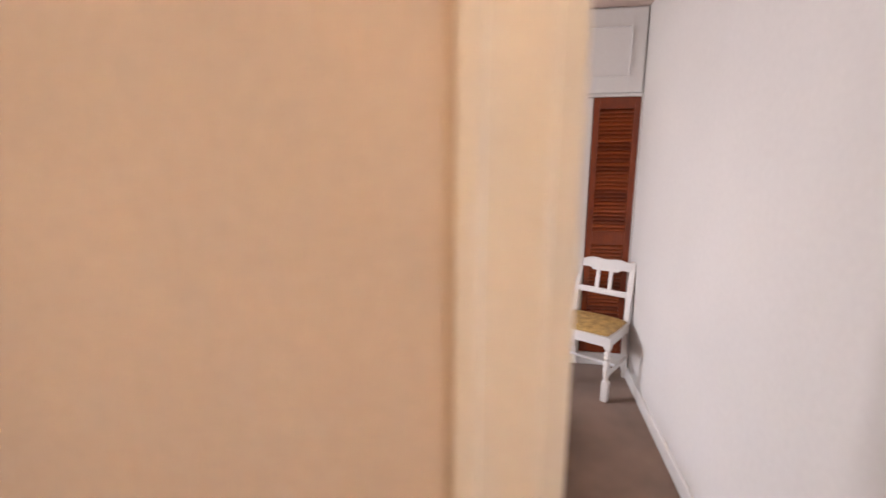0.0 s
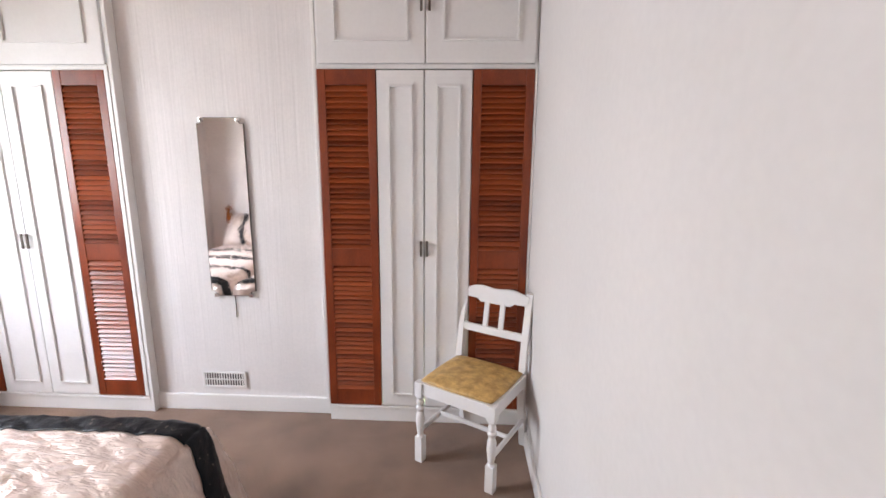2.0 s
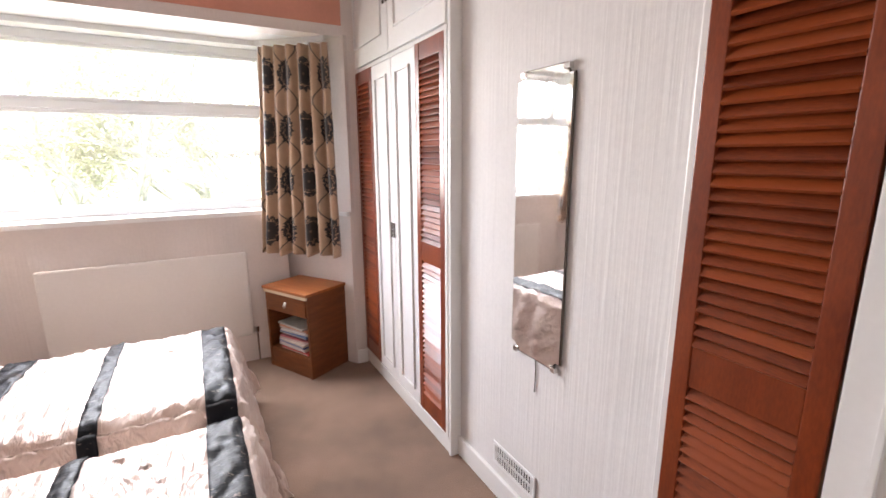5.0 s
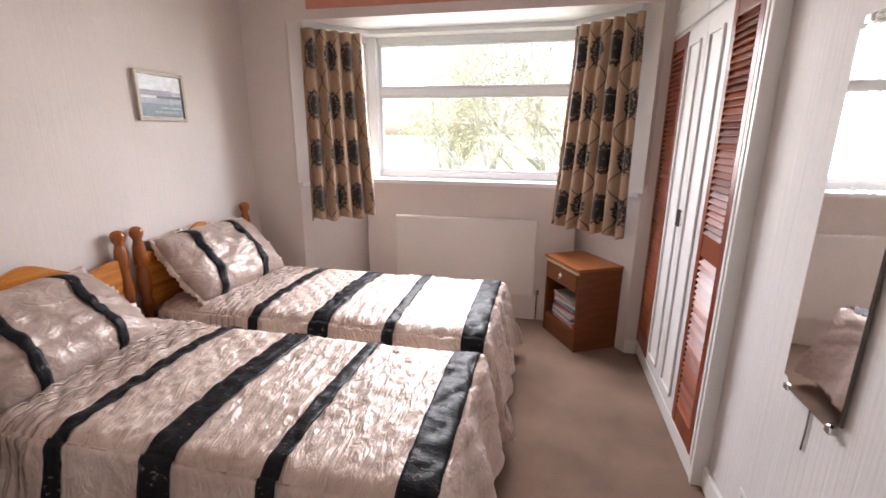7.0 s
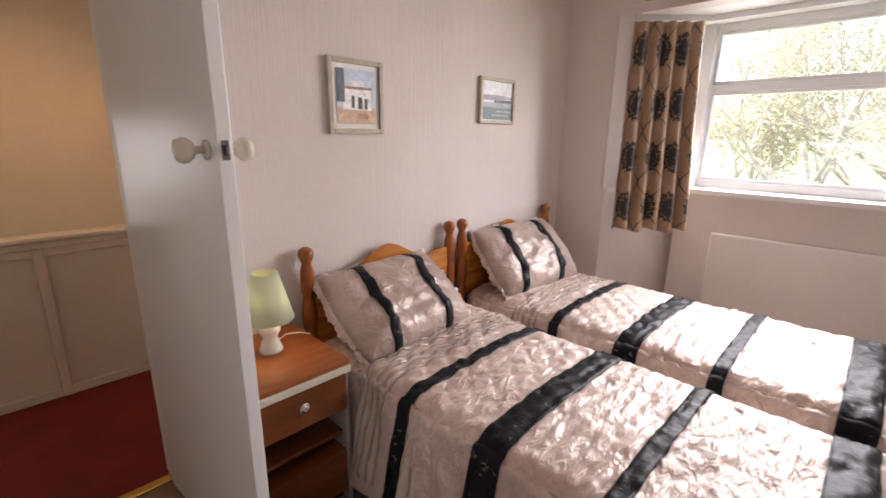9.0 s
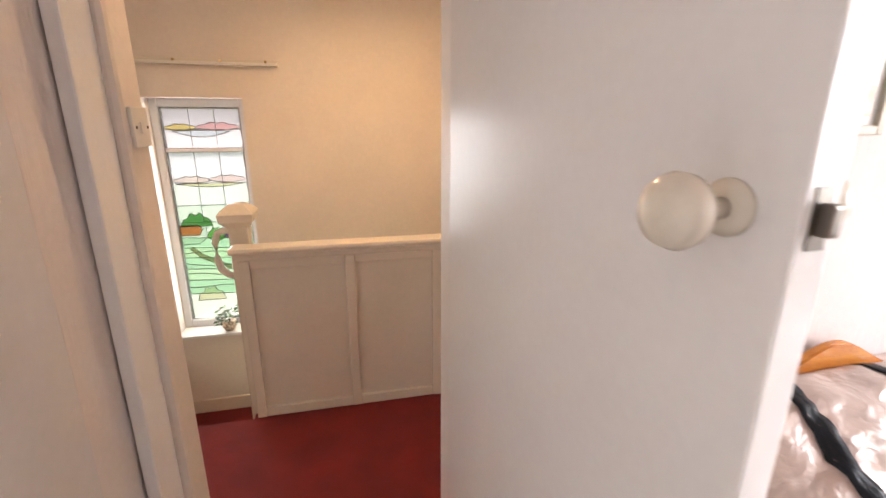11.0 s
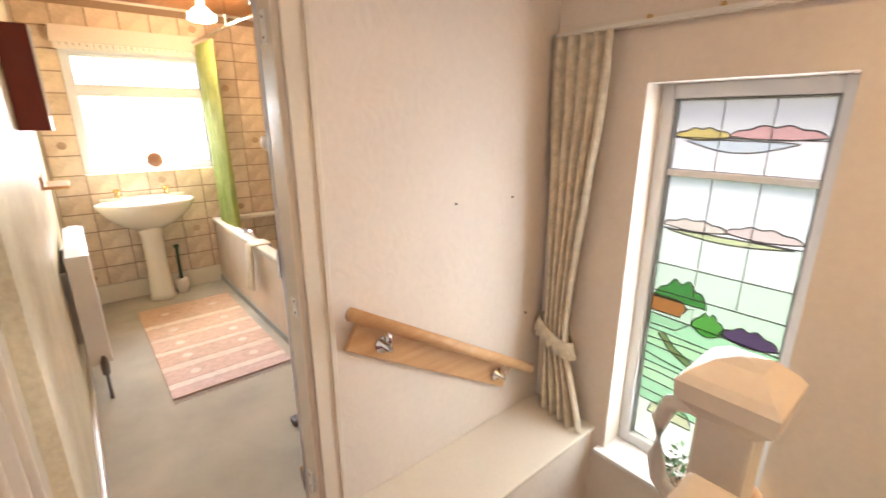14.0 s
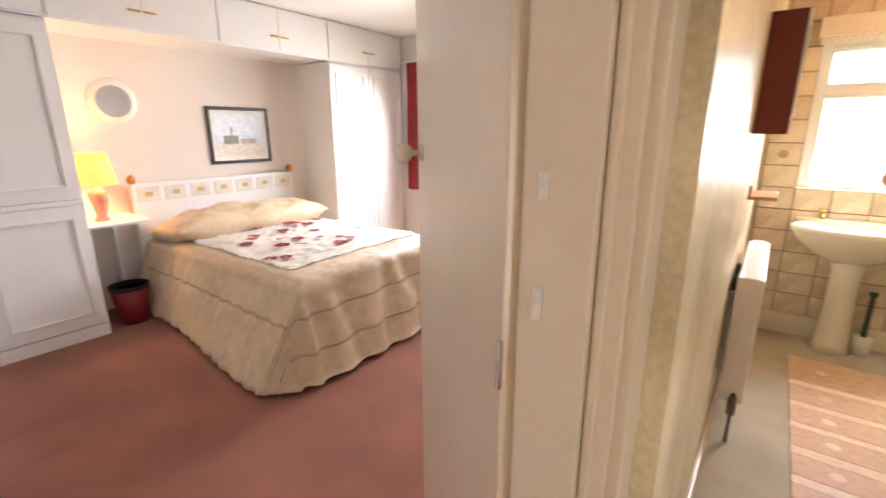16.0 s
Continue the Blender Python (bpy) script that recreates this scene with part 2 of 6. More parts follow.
SATIN = satin("champagne_satin", (0.60, 0.45, 0.385), (0.77, 0.64, 0.565), 8.5)
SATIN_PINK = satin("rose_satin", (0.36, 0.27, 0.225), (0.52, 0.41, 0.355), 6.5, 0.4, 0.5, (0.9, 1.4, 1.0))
BLACK_SATIN = mat("black_flocked_satin", (0.007, 0.008, 0.011), 0.45, 0.0, 26, 90, 0.4, other=(0.24, 0.20, 0.17), stretch=(1.8, 0.8, 1))
for nd in BLACK_SATIN.node_tree.nodes:
    if nd.type == "VALTORGB":
        nd.color_ramp.elements[1].position, nd.color_ramp.elements[0].position = 0.67, 0.605
BLACK_SATIN.node_tree.nodes["Principled BSDF"].inputs["Specular IOR Level"].default_value = 0.2
GOLD_FLORAL = mat("floral_embroidery", (0.55, 0.43, 0.34), 0.5, 0.2, 40, 120, 0.3)
CURTAIN_BAY = damask("medallion_curtain", (0.42, 0.28, 0.18), (0.018, 0.015, 0.015), 0.205, 0.325, 0.068, 0.096, 0.75)
CURTAIN_STAIR = mat("sage_brocade", (0.56, 0.48, 0.34), 0.6, 0.12, 30, 200, 0.3, sheen=0.2, other=(0.66, 0.58, 0.44))
UPHOLSTERY = mat("mustard_brocade", (0.44, 0.26, 0.075), 0.5, 0.25, 22, 160, 0.35, other=(0.56, 0.36, 0.13))
CHROME = shiny("chrome", (0.75, 0.75, 0.75), 0.12)
DARK_METAL = shiny("aged_metal", (0.16, 0.14, 0.12), 0.4)
BRASS = shiny("brass", (0.65, 0.45, 0.16), 0.25)
MIRROR = shiny("mirror_silver", (0.9, 0.9, 0.9), 0.0)
CLEAR = glass("clear_glass")
FROST = glass("obscure_glass", (0.97, 1, 0.98), 0.35)
PVC = mat("white_upvc", (0.72, 0.72, 0.72), 0.3, 0.02, 3, 50, 0.02)
RAD = mat("radiator_enamel", (0.78, 0.74, 0.70), 0.35, 0.03, 3, 50, 0.02)
CERAMIC = mat("cream_ceramic", (0.74, 0.70, 0.58), 0.18, 0.03, 3, 50, 0.02)
KNOB = mat("ivory_knob", (0.72, 0.66, 0.55), 0.25, 0.04)
# mint fabric, yellowed a little in its colour for the bulb's glow
SHADE = mat("lit_mint_lampshade", (0.62, 0.68, 0.50), 0.8, 0.04, 6, 200, 0.1)
n_, l_ = SHADE.node_tree.nodes, SHADE.node_tree.links
tl_, mx_ = n_.new("ShaderNodeBsdfTranslucent"), n_.new("ShaderNodeMixShader")
tl_.inputs[0].default_value, mx_.inputs[0].default_value = (0.62, 0.72, 0.58, 1), 0.25
l_.new(n_["Principled BSDF"].outputs[0], mx_.inputs[1]), l_.new(tl_.outputs[0], mx_.inputs[2]), l_.new(mx_.outputs[0], n_["Material Output"].inputs[0])
PLASTIC = mat("white_plastic", (0.74, 0.71, 0.64), 0.35, 0.03)
# near-black, also for sheets that stand in for shade behind slats
DARK = mat("dark_and_shade", (0.02, 0.018, 0.016), 0.9, 0.2)
LEAD = shiny("lead_came", (0.10, 0.10, 0.10), 0.5, 0.6)


# ---- building helpers ----
def part(name, bm, material, parent=None, label="", smooth=False):
    me = bpy.data.meshes.new(name)
    bm.normal_update()
    bm.to_mesh(me)
    bm.free()
    me.materials.append(material)
    if smooth:
        me.shade_smooth()
    ob = new(name, me)
    ob.parent = parent
    return tagged(ob, label)


def thing(name, m, label, category, group=""):
    ob = new(name)
    ob.empty_display_size = 0.1
    ob.matrix_world = m
    return tagged(ob, label, category, group)


def add_box(bm, x0, y0, z0, x1, y1, z1, bevel=0.0):
    vs = [bm.verts.new((x, y, z)) for z in (z0, z1) for y in (y0, y1) for x in (x0, x1)]
    fs = [bm.faces.new([vs[i] for i in q]) for q in ((0, 2, 3, 1), (4, 5, 7, 6), (0, 1, 5, 4), (2, 6, 7, 3), (0, 4, 6, 2), (1, 3, 7, 5))]
    if bevel:
        es = list({e for f in fs for e in f.edges})
        bmesh.ops.bevel(bm, geom=es, offset=bevel, segments=2, affect="EDGES", profile=0.6)
    return bm


def cube(x0, y0, z0, x1, y1, z1, bevel=0.0):
    return add_box(bmesh.new(), min(x0, x1), min(y0, y1), min(z0, z1), max(x0, x1), max(y0, y1), max(z0, z1), bevel)


def lathe(profile, seg=20, m=None):
    """A turned solid from (radius, height) pairs."""
    bm = bmesh.new()
    rings = []
    for r, z in profile:
        rings.append([bm.verts.new((r * math.cos(2 * math.pi * i / seg), r * math.sin(2 * math.pi * i / seg), z)) for i in range(seg)])
    for a, b in zip(rings, rings[1:]):
        for i in range(seg):
            bm.faces.new((a[i], a[(i + 1) % seg], b[(i + 1) % seg], b[i]))
    bm.faces.new(rings[0][::-1]), bm.faces.new(rings[-1])
    if m:
        bm.transform(m)
    return bm


def tube(points, r, seg=10):
    """A round bar along a line of points."""
    bm = bmesh.new()
    pts = [Vector(p) for p in points]
    rings = []
    for i, p in enumerate(pts):
        d = (pts[min(i + 1, len(pts) - 1)] - pts[max(i - 1, 0)]).normalized()
        side = d.cross(Vector((0, 0, 1)))
        side = side.normalized() if side.length > 1e-3 else Vector((1, 0, 0))
        up = side.cross(d)
        rings.append([bm.verts.new(p + r * (math.cos(a) * side + math.sin(a) * up)) for a in (2 * math.pi * k / seg for k in range(seg))])
    for a, b in zip(rings, rings[1:]):
        for i in range(seg):
            bm.faces.new((a[i], a[(i + 1) % seg], b[(i + 1) % seg], b[i]))
    bm.faces.new(rings[0][::-1]), bm.faces.new(rings[-1])
    bmesh.ops.recalc_face_normals(bm, faces=bm.faces)
    return bm


def extrude_outline(pts, depth, bevel=0.0):
    """A plate in the xz plane from an outline, depth along +y."""
    bm = bmesh.new()
    f = bm.faces.new([bm.verts.new((x, 0, z)) for x, z in pts])
    out = bmesh.ops.extrude_face_region(bm, geom=[f])
    bmesh.ops.translate(bm, vec=(0, depth, 0), verts=[v for v in out["geom"] if isinstance(v, bmesh.types.BMVert)])
    bmesh.ops.recalc_face_normals(bm, faces=bm.faces)
    if bevel:
        es = [e for e in bm.edges if abs(e.verts[0].co.y - e.verts[1].co.y) < 1e-6]
        bmesh.ops.bevel(bm, geom=es, offset=bevel, segments=2, affect="EDGES")
    return bm


def wall_mesh(along, u0, u1, w0, w1, z0, z1, holes=()):
    """A thick wall with openings (u0, u1, z0, z1) through it; it runs along x or y, w is its thickness range."""
    us = sorted({u0, u1, *(min(max(v, u0), u1) for h in holes for v in h[:2])})
    zs = sorted({z0, z1, *(min(max(v, z0), z1) for h in holes for v in h[2:])})
    solid = {}
    for i in range(len(us) - 1):
        for j in range(len(zs) - 1):
            cu, cz = (us[i] + us[i + 1]) / 2, (zs[j] + zs[j + 1]) / 2
            solid[i, j] = not any(h[0] < cu < h[1] and h[2] < cz < h[3] for h in holes)
    bm = bmesh.new()

    def quad(*pts):
        bm.faces.new([bm.verts.new((u, w, z) if along == "x" else (w, u, z)) for u, w, z in pts])

    for (i, j), full in solid.items():
        if not full:
            continue
        a, b, c, d = us[i], us[i + 1], zs[j], zs[j + 1]
        quad((a, w0, c), (b, w0, c), (b, w0, d), (a, w0, d))
        quad((a, w1, c), (a, w1, d), (b, w1, d), (b, w1, c))
        if not solid.get((i - 1, j)):
            quad((a, w0, c), (a, w0, d), (a, w1, d), (a, w1, c))
        if not solid.get((i + 1, j)):
            quad((b, w0, c), (b, w1, c), (b, w1, d), (b, w0, d))
        if not solid.get((i, j - 1)):
            quad((a, w0, c), (a, w1, c), (b, w1, c), (b, w0, c))
        if not solid.get((i, j + 1)):
            quad((a, w0, d), (b, w0, d), (b, w1, d), (a, w1, d))
    bmesh.ops.remove_doubles(bm, verts=bm.verts, dist=1e-5)
    bmesh.ops.recalc_face_normals(bm, faces=bm.faces)
    return bm


def structure(name, bm, material, label, category="wall"):
    return tagged(part(name, bm, material), label, category, kind="structure")


def prism(pts, z0, z1):
    """A slab over a plan outline."""
    bm = bmesh.new()
    low, top = [bm.verts.new((x, y, z0)) for x, y in pts], [bm.verts.new((x, y, z1)) for x, y in pts]
    n = len(pts)
    bm.faces.new(low[::-1]), bm.faces.new(top)
    for i in range(n):
        bm.faces.new((low[i], low[(i + 1) % n], top[(i + 1) % n], top[i]))
    bmesh.ops.recalc_face_normals(bm, faces=bm.faces)
    return bm


def local_wall(p, q):
    """The pose of a wall segment from p to q: x along it, y to its left."""
    return pose(p[0], p[1], 0, 0, 0, math.degrees(math.atan2(q[1] - p[1], q[0] - p[0]))), math.dist(p, q)


H = 2.5

# ---- structure: first bedroom ----
BAY = [(-2.365, 1.115), (-2.9, 1.46), (-2.9, 3.09), (-2.365, 3.43)]
structure("floor_bedroom", prism([(0.985, 0.575), (0.985, 0.755), (1.0, 0.755), (1.0, 3.6), (-2.365, 3.6), *BAY[::-1], (-2.365, 0.755), (0.2, 0.755), (0.2, 0.575)], -0.2, 0.0), CARPET, "brown short-pile fitted carpet with faint wear marks", "floor")
# ceiling is out of view; its peach tint dims and warms the upper walls
structure("ceiling_bedroom", cube(-2.5, 0.6, H, 1.12, 4.2, H + 0.1), mat("peach_ceiling_tint", (0.66, 0.52, 0.46), 0.9, 0.04, 2, 50, 0.04), "plain unseen bedroom ceiling, tinted peach to dim the upper walls", "ceiling")
structure("wall_south", wall_mesh("x", -2.5, 0.9999, 0.5, 0.755, -0.2, H, [(0.225, 0.9998, -0.3, 2.02)]), WALLPAPER, "pale pinkish string-textured wallpaper behind the beds")
structure("wall_east", wall_mesh("y", 0.3801, 4.2, 1.0, 1.12, -0.2, H), PLASTER, "plain white painted bedroom wall by the chair")
structure("wall_north", cube(-2.5, 4.1, -0.2, 1.0, 4.2, H), PLASTER, "plain wall behind the fitted wardrobes")
structure("wall_chimney", cube(-1.2, 3.57, -0.2, -0.11, 4.1, H), RIBBED, "white vertically ribbed wallpaper on the chimney breast")
structure("wall_west", wall_mesh("y", 0.755, 4.1, -2.5, -2.365, -0.2, H, [(1.115, 3.43, -0.3, 2.145)]), WALLPAPER, "pinkish papered window wall around the bay")
structure("ceiling_bay", prism([(-2.5, 1.115), (-3.1, 1.36), (-3.1, 3.19), (-2.5, 3.43)], 2.145, 2.3), CEILING, "white bay window soffit", "ceiling")
structure("trim_bay_band", cube(-2.365, 1.25, 2.205, -2.359, 3.43, H), mat("coral_paint", (0.60, 0.27, 0.19), 0.7, 0.06, 3, 60, 0.05), "coral painted band above the bay opening", "painted band")
SILL = 1.075
for i, (p, q) in enumerate(zip(BAY, BAY[1:])):
    m, length = local_wall(p, q)
    bm = cube(0, -0.12 if i == 1 else 0, -0.2, length, 0 if i == 1 else 0.1, SILL - 0.03)
    bm.transform(m)
    structure(f"wall_bay_{i + 1}", bm, WALLPAPER, "pinkish papered wall below the bay window")
structure("sill_bay", prism([(-2.375, 1.13), (-2.765, 1.385), (-2.765, 3.165), (-2.375, 3.415), (-2.37, 3.62), (-3.12, 3.2), (-3.12, 1.35), (-2.37, 0.95)], SILL - 0.03, SILL), GLOSS, "white gloss painted window board", "window sill")


def window_unit(name, m, width, z0, z1, transom, label, panes, material=PVC, pane=CLEAR, deep=0.07):
    """A framed window in a local plane: x along, panes as a list of x breaks; an open transom height splits it."""
    w = thing(name, m, label, "window")
    w["kind"] = "structure"
    f = 0.05
    bm = bmesh.new()
    for a in (0, width - f):
        add_box(bm, a, 0, z0, a + f, deep, z1, 0.006)
    for z in (z0, z1 - f):
        add_box(bm, f, 0, z, width - f, deep, z + f, 0.006)
    part("window_frame", bm, material, w)
    zs = [z0 + f, *((transom - 0.025, transom + 0.025) if transom else ()), z1 - f]
    if transom:
        part("transom", cube(f, 0.004, transom - 0.025, width - f, deep - 0.004, transom + 0.025, 0.006), material, w)
    xs = [f, *panes, width - f]
    for p in panes:
        part("mullion", cube(p - 0.022, 0.004, z0 + f, p + 0.022, deep - 0.004, z1 - f, 0.006), material, w)
    for a, b in zip(xs, xs[1:]):
        for c, d in zip(zs[::2], zs[1::2]):
            g = part("pane", cube(a, deep * 0.4, c, b, deep * 0.4 + 0.006, d), pane, w)
            g.visible_shadow = False
            bm = bmesh.new()
            for (x0, c0, x1, c1) in ((a, c, a + 0.02, d), (b - 0.02, c, b, d), (a + 0.02, c, b - 0.02, c + 0.02), (a + 0.02, d - 0.02, b - 0.02, d)):
                add_box(bm, x0, 0.012, c0, x1, deep - 0.012, c1, 0.004)
            part("bead", bm, material, w)
    return w


corner = [(-2.40, 1.085), (-2.985, 1.46), (-2.985, 3.085), (-2.40, 3.46)]
for i, (p, q) in enumerate(zip(corner, corner[1:])):
    m, length = local_wall(p, q)
    if i != 1:
        pier = 0.22
        bm = cube(*((-0.03, -0.05) if i == 0 else (length - pier, -0.05)), SILL, *((pier, 0.10) if i == 0 else (length + 0.03, 0.10)), 2.15)
        bm.transform(m)
        structure(f"wall_bay_pier_{i + 1}", bm, WALLPAPER, "narrow papered pier beside the bay side light")
        m, length = (m @ pose(pier, 0, 0) if i == 0 else m), length - pier
    window_unit(f"window_{i + 1}", m, length, SILL, 2.145, 1.74, "white framed bay window with a narrow top light", [])
for i, p in enumerate(corner[1:3]):
    structure(f"trim_bay_post_{i + 1}", cube(p[0] - 0.05, p[1] - 0.045, SILL, p[0] + 0.035, p[1] + 0.045, 2.145, 0.008), PVC, "white bay window corner post", "window post")


def skirting(name, x0, y0, x1, y1, z1, material=GLOSS, z0=0.0):
    bm = cube(x0, y0, z0, x1, y1, z1, 0.006)
    return structure(name, bm, material, "white gloss painted skirting board", "skirting board")


skirting("baseboard_1", -1.2, 3.552, -0.114, 3.57, 0.1)
skirting("baseboard_2", 0.985, 0.80, 1.0, 3.48, 0.085)
skirting("baseboard_3", -2.36, 0.755, 0.13, 0.772, 0.1)
skirting("baseboard_4", -2.365, 0.772, -2.35, 1.11, 0.1)
skirting("baseboard_5", -2.365, 3.435, -2.35, 3.51, 0.1)

# ---- structure: landing and stairs ----
structure("floor_landing", prism([(-0.5, -0.54), (1.0, -0.54), (1.0, -0.5), (2.0, -0.5), (2.0, 0.38), (1.0, 0.38), (1.0, 0.5749), (0.2, 0.5749), (0.2, 0.5), (-0.5, 0.5)], -0.2, 0.0), RED_CARPET, "deep red fitted landing carpet", "floor")
structure("ceiling_landing", cube(-0.6, -1.7, H, 2.1, 0.4999, H + 0.1), CEILING, "plain landing ceiling", "ceiling")
structure("wall_passage", cube(0.945, 0.38, -0.2, 0.9998, 0.4999, H, 0.014), CREAM, "cream swirled plaster return with the light switch")
structure("wall_landing_west", cube(-0.6, -1.7, -2.7, -0.5, 0.4999, H), CREAM_SMOOTH, "plain cream landing wall")
structure("wall_stair_window", wall_mesh("x", -0.5, 2.1, -1.68, -1.45, -2.7, H, [(1.06, 1.615, 0.065, 1.585)]), CREAM_SMOOTH, "cream stairwell wall with a deep window recess")
structure("wall_landing_east", wall_mesh("y", -1.45, 0.3799, 2.0, 2.1, -2.7, H, [(-0.34, 0.36, 0.0, 2.03)]), CREAM, "cream swirled plaster wall above the stairs")
structure("wall_landing_inner", wall_mesh("x", 1.1201, 2.1, 0.38, 0.5, -0.2, H, [(1.17, 1.99, -0.3, 2.03)]), CREAM_SMOOTH, "cream landing wall around the second bedroom door")
structure("trim_threshold", cube(0.266, 0.545, 0.0, 0.964, 0.59, 0.008, 0.003), BRASS, "brass carpet threshold strip", "threshold")
RISE = 0.18
structure("floor_quarter_landing", cube(1.0, -1.45, -3 * RISE - 0.2, 1.68, -0.94, -3 * RISE), RED_CARPET, "red carpeted quarter landing below the window", "floor")
for i in (1, 2):
    structure(f"step_{i}", cube(1.0, -0.5 - 0.22 * i, -i * RISE - 0.2, 1.68, -0.5 - 0.22 * (i - 1), -i * RISE, 0.012), RED_CARPET, "red carpeted stair tread", "step")
for i in range(6):
    structure(f"step_{i + 3}", cube(1.0 - 0.23 * i, -1.45, -(i + 4) * RISE - 0.2, 1.0 - 0.23 * (i + 1), -0.62, -(i + 4) * RISE), RED_CARPET, "red carpeted stair tread", "step")
structure("wall_boxing", cube(1.68, -1.4499, -2.7, 1.9999, -0.42, 0.13), CREAM, "boxed-in stair ledge with swirled plaster front", "ledge")
structure("trim_ledge", cube(1.665, -1.4495, 0.13, 1.9995, -0.41, 0.152, 0.006), GLOSS_CREAM, "cream painted ledge top", "ledge")
structure("baseboard_6", cube(1.0, -1.45, -3 * RISE, 1.68, -1.432, -3 * RISE + 0.1, 0.006), GLOSS_CREAM, "cream skirting at the quarter landing", "skirting board")
structure("baseboard_7", cube(1.664, -1.432, -3 * RISE, 1.68, -0.95, -3 * RISE + 0.1, 0.006), GLOSS_CREAM, "cream skirting at the quarter landing", "skirting board")


def door_lining(name, x0, x1, y0, y1, ztop, material, along="x", arch=0.07, faces=(0, 1)):
    """Jambs, head, stops and architraves around a doorway."""
    d = thing(name, pose(0, 0, 0), "painted wooden door frame with moulded architraves", "door frame")
    d["kind"] = "structure"
    t = 0.03

    def put(nm, a, b, c, e, z0, z1, bev=0.005):
        part(nm, cube(a, c, z0, b, e, z1, bev) if along == "x" else cube(c, a, z0, e, b, z1, bev), material, d)

    put("jamb", x0, x0 + t, y0 + 0.002, y1 - 0.002, 0, ztop)
    put("jamb", x1 - t, x1, y0 + 0.002, y1 - 0.002, 0, ztop)
    put("head", x0 + t, x1 - t, y0 + 0.002, y1 - 0.002, ztop - t, ztop)
    for yy, s in [((y0, -1), (y1, 1))[k] for k in faces]:
        lo, hi = sorted((yy, yy + s * 0.016))
        lo2, hi2 = sorted((yy, yy + s * 0.024))
        for a, b in ((x0 + 0.012 - arch, x0 + 0.012), (x1 - 0.012, x1 - 0.012 + arch)):
            put("architrave", a, b, lo, hi, 0, ztop - 0.012 + arch)
        put("architrave", x0 + 0.012, x1 - 0.012, lo, hi, ztop - 0.012, ztop - 0.012 + arch)
        put("moulding", x0 + 0.012 - arch, x0 + 0.03 - arch, lo2, hi2, 0, ztop + arch - 0.012, 0.004)
        put("moulding", x1 - 0.03 + arch, x1 - 0.012 + arch, lo2, hi2, 0, ztop + arch - 0.012, 0.004)
    return d


def door(name, m, width, height, material, label, low=-0.038):
    """A flush door hinged at its origin, leaf along +x, thickness from low; knobs on both faces near the free edge."""
    top = low + 0.038
    d = thing(name, m, label, "door")
    d["kind"] = "structure"
    leaf = part("leaf", cube(0.003, low, 0.008, width, top, height, 0.003), material, d)
    for side in (1, -1):
        y = top if side > 0 else low
        turn = pose(width - 0.055, y, 1.375, -90 * side, 0, 0)
        part("door_knob", lathe([(0.009, 0), (0.009, 0.028), (0.02, 0.034), (0.029, 0.046), (0.031, 0.056), (0.026, 0.068), (0.012, 0.074)], 24, turn), KNOB, d, "round ivory door knob", True)
        part("rose", lathe([(0.024, 0), (0.024, 0.004), (0.012, 0.008)], 24, turn), KNOB, d, "", True)
    part("latch_plate", cube(width - 0.0005, low + 0.01, 1.352, width + 0.0015, low + 0.028, 1.398), DARK_METAL, d, "dark metal latch plate")
    part("latch", cube(width, low + 0.013, 1.363, width + 0.012, low + 0.025, 1.387, 0.003), DARK_METAL, d)
    for z in (0.2, 1.0, 1.75):
        part("hinge", lathe([(0.006, 0), (0.006, 0.09)], 10, pose(0, top + 0.004, z)), CHROME, d, "steel butt hinge")
    return d


door_lining("door_frame_1", 0.235, 0.995, 0.5, 0.62, 2.02, GLOSS, arch=0.06, faces=(0,))
door("door_1", pose(0.272, 0.618, 0, 0, 0, 95.4), 0.74, 1.985, GLOSS, "white gloss painted bedroom door standing open", 0.0)
door_lining("door_frame_2", 1.175, 1.985, 0.38, 0.5, 2.02, GLOSS_CREAM, arch=0.05)
door("door_2", pose(1.95, 0.52, 0, 0, 0, 51), 0.70, 1.985, GLOSS_CREAM, "cream gloss painted bedroom door standing open")
door_lining("door_frame_3", -0.33, 0.35, 2.0, 2.1, 2.02, GLOSS_CREAM, "y", arch=0.075)
door("door_3", pose(2.112, -0.295, 0, 0, 0, -24), 0.62, 1.985, GLOSS, "white bathroom door folded open against the wall")

# ---- structure: bathroom ----
structure("floor_bathroom", cube(2.0001, -1.62, -0.2, 5.3, 0.28, -0.004), GREY_CARPET, "grey-green short-pile bathroom carpet", "floor")
structure("ceiling_bathroom", cube(2.1, -1.62, 2.32, 5.24, 0.28, 2.42), wood("pine_cladding", (0.36, 0.15, 0.05), (0.50, 0.24, 0.09), 0.35, 3, (1, 12, 1)), "varnished pine boarded ceiling", "ceiling")
structure("wall_bath_left", cube(2.1001, 0.28, -0.2, 5.24, 0.4999, H), BATH_PAINT, "glossy cream painted bathroom wall")
structure("wall_bath_right", cube(2.1, -1.72, -0.2, 5.24, -1.62, H), GLOSS_CREAM, "bathroom wall along the bath")
structure("wall_bath_window", wall_mesh("y", -1.72, 0.5, 5.24, 5.44, -0.2, H, [(-0.92, 0.06, 1.05, 1.99)]), GLOSS_CREAM, "tiled bathroom window wall")
skirting("baseboard_8", 2.11, 0.262, 5.22, 0.28, 0.09, GLOSS_CREAM, -0.004)
window_unit("window_4", pose(5.33, 0.06, 0, 0, 0, -90), 0.98, 1.05, 1.99, 1.68, "white framed obscure-glass bathroom window", [], PVC, FROST)

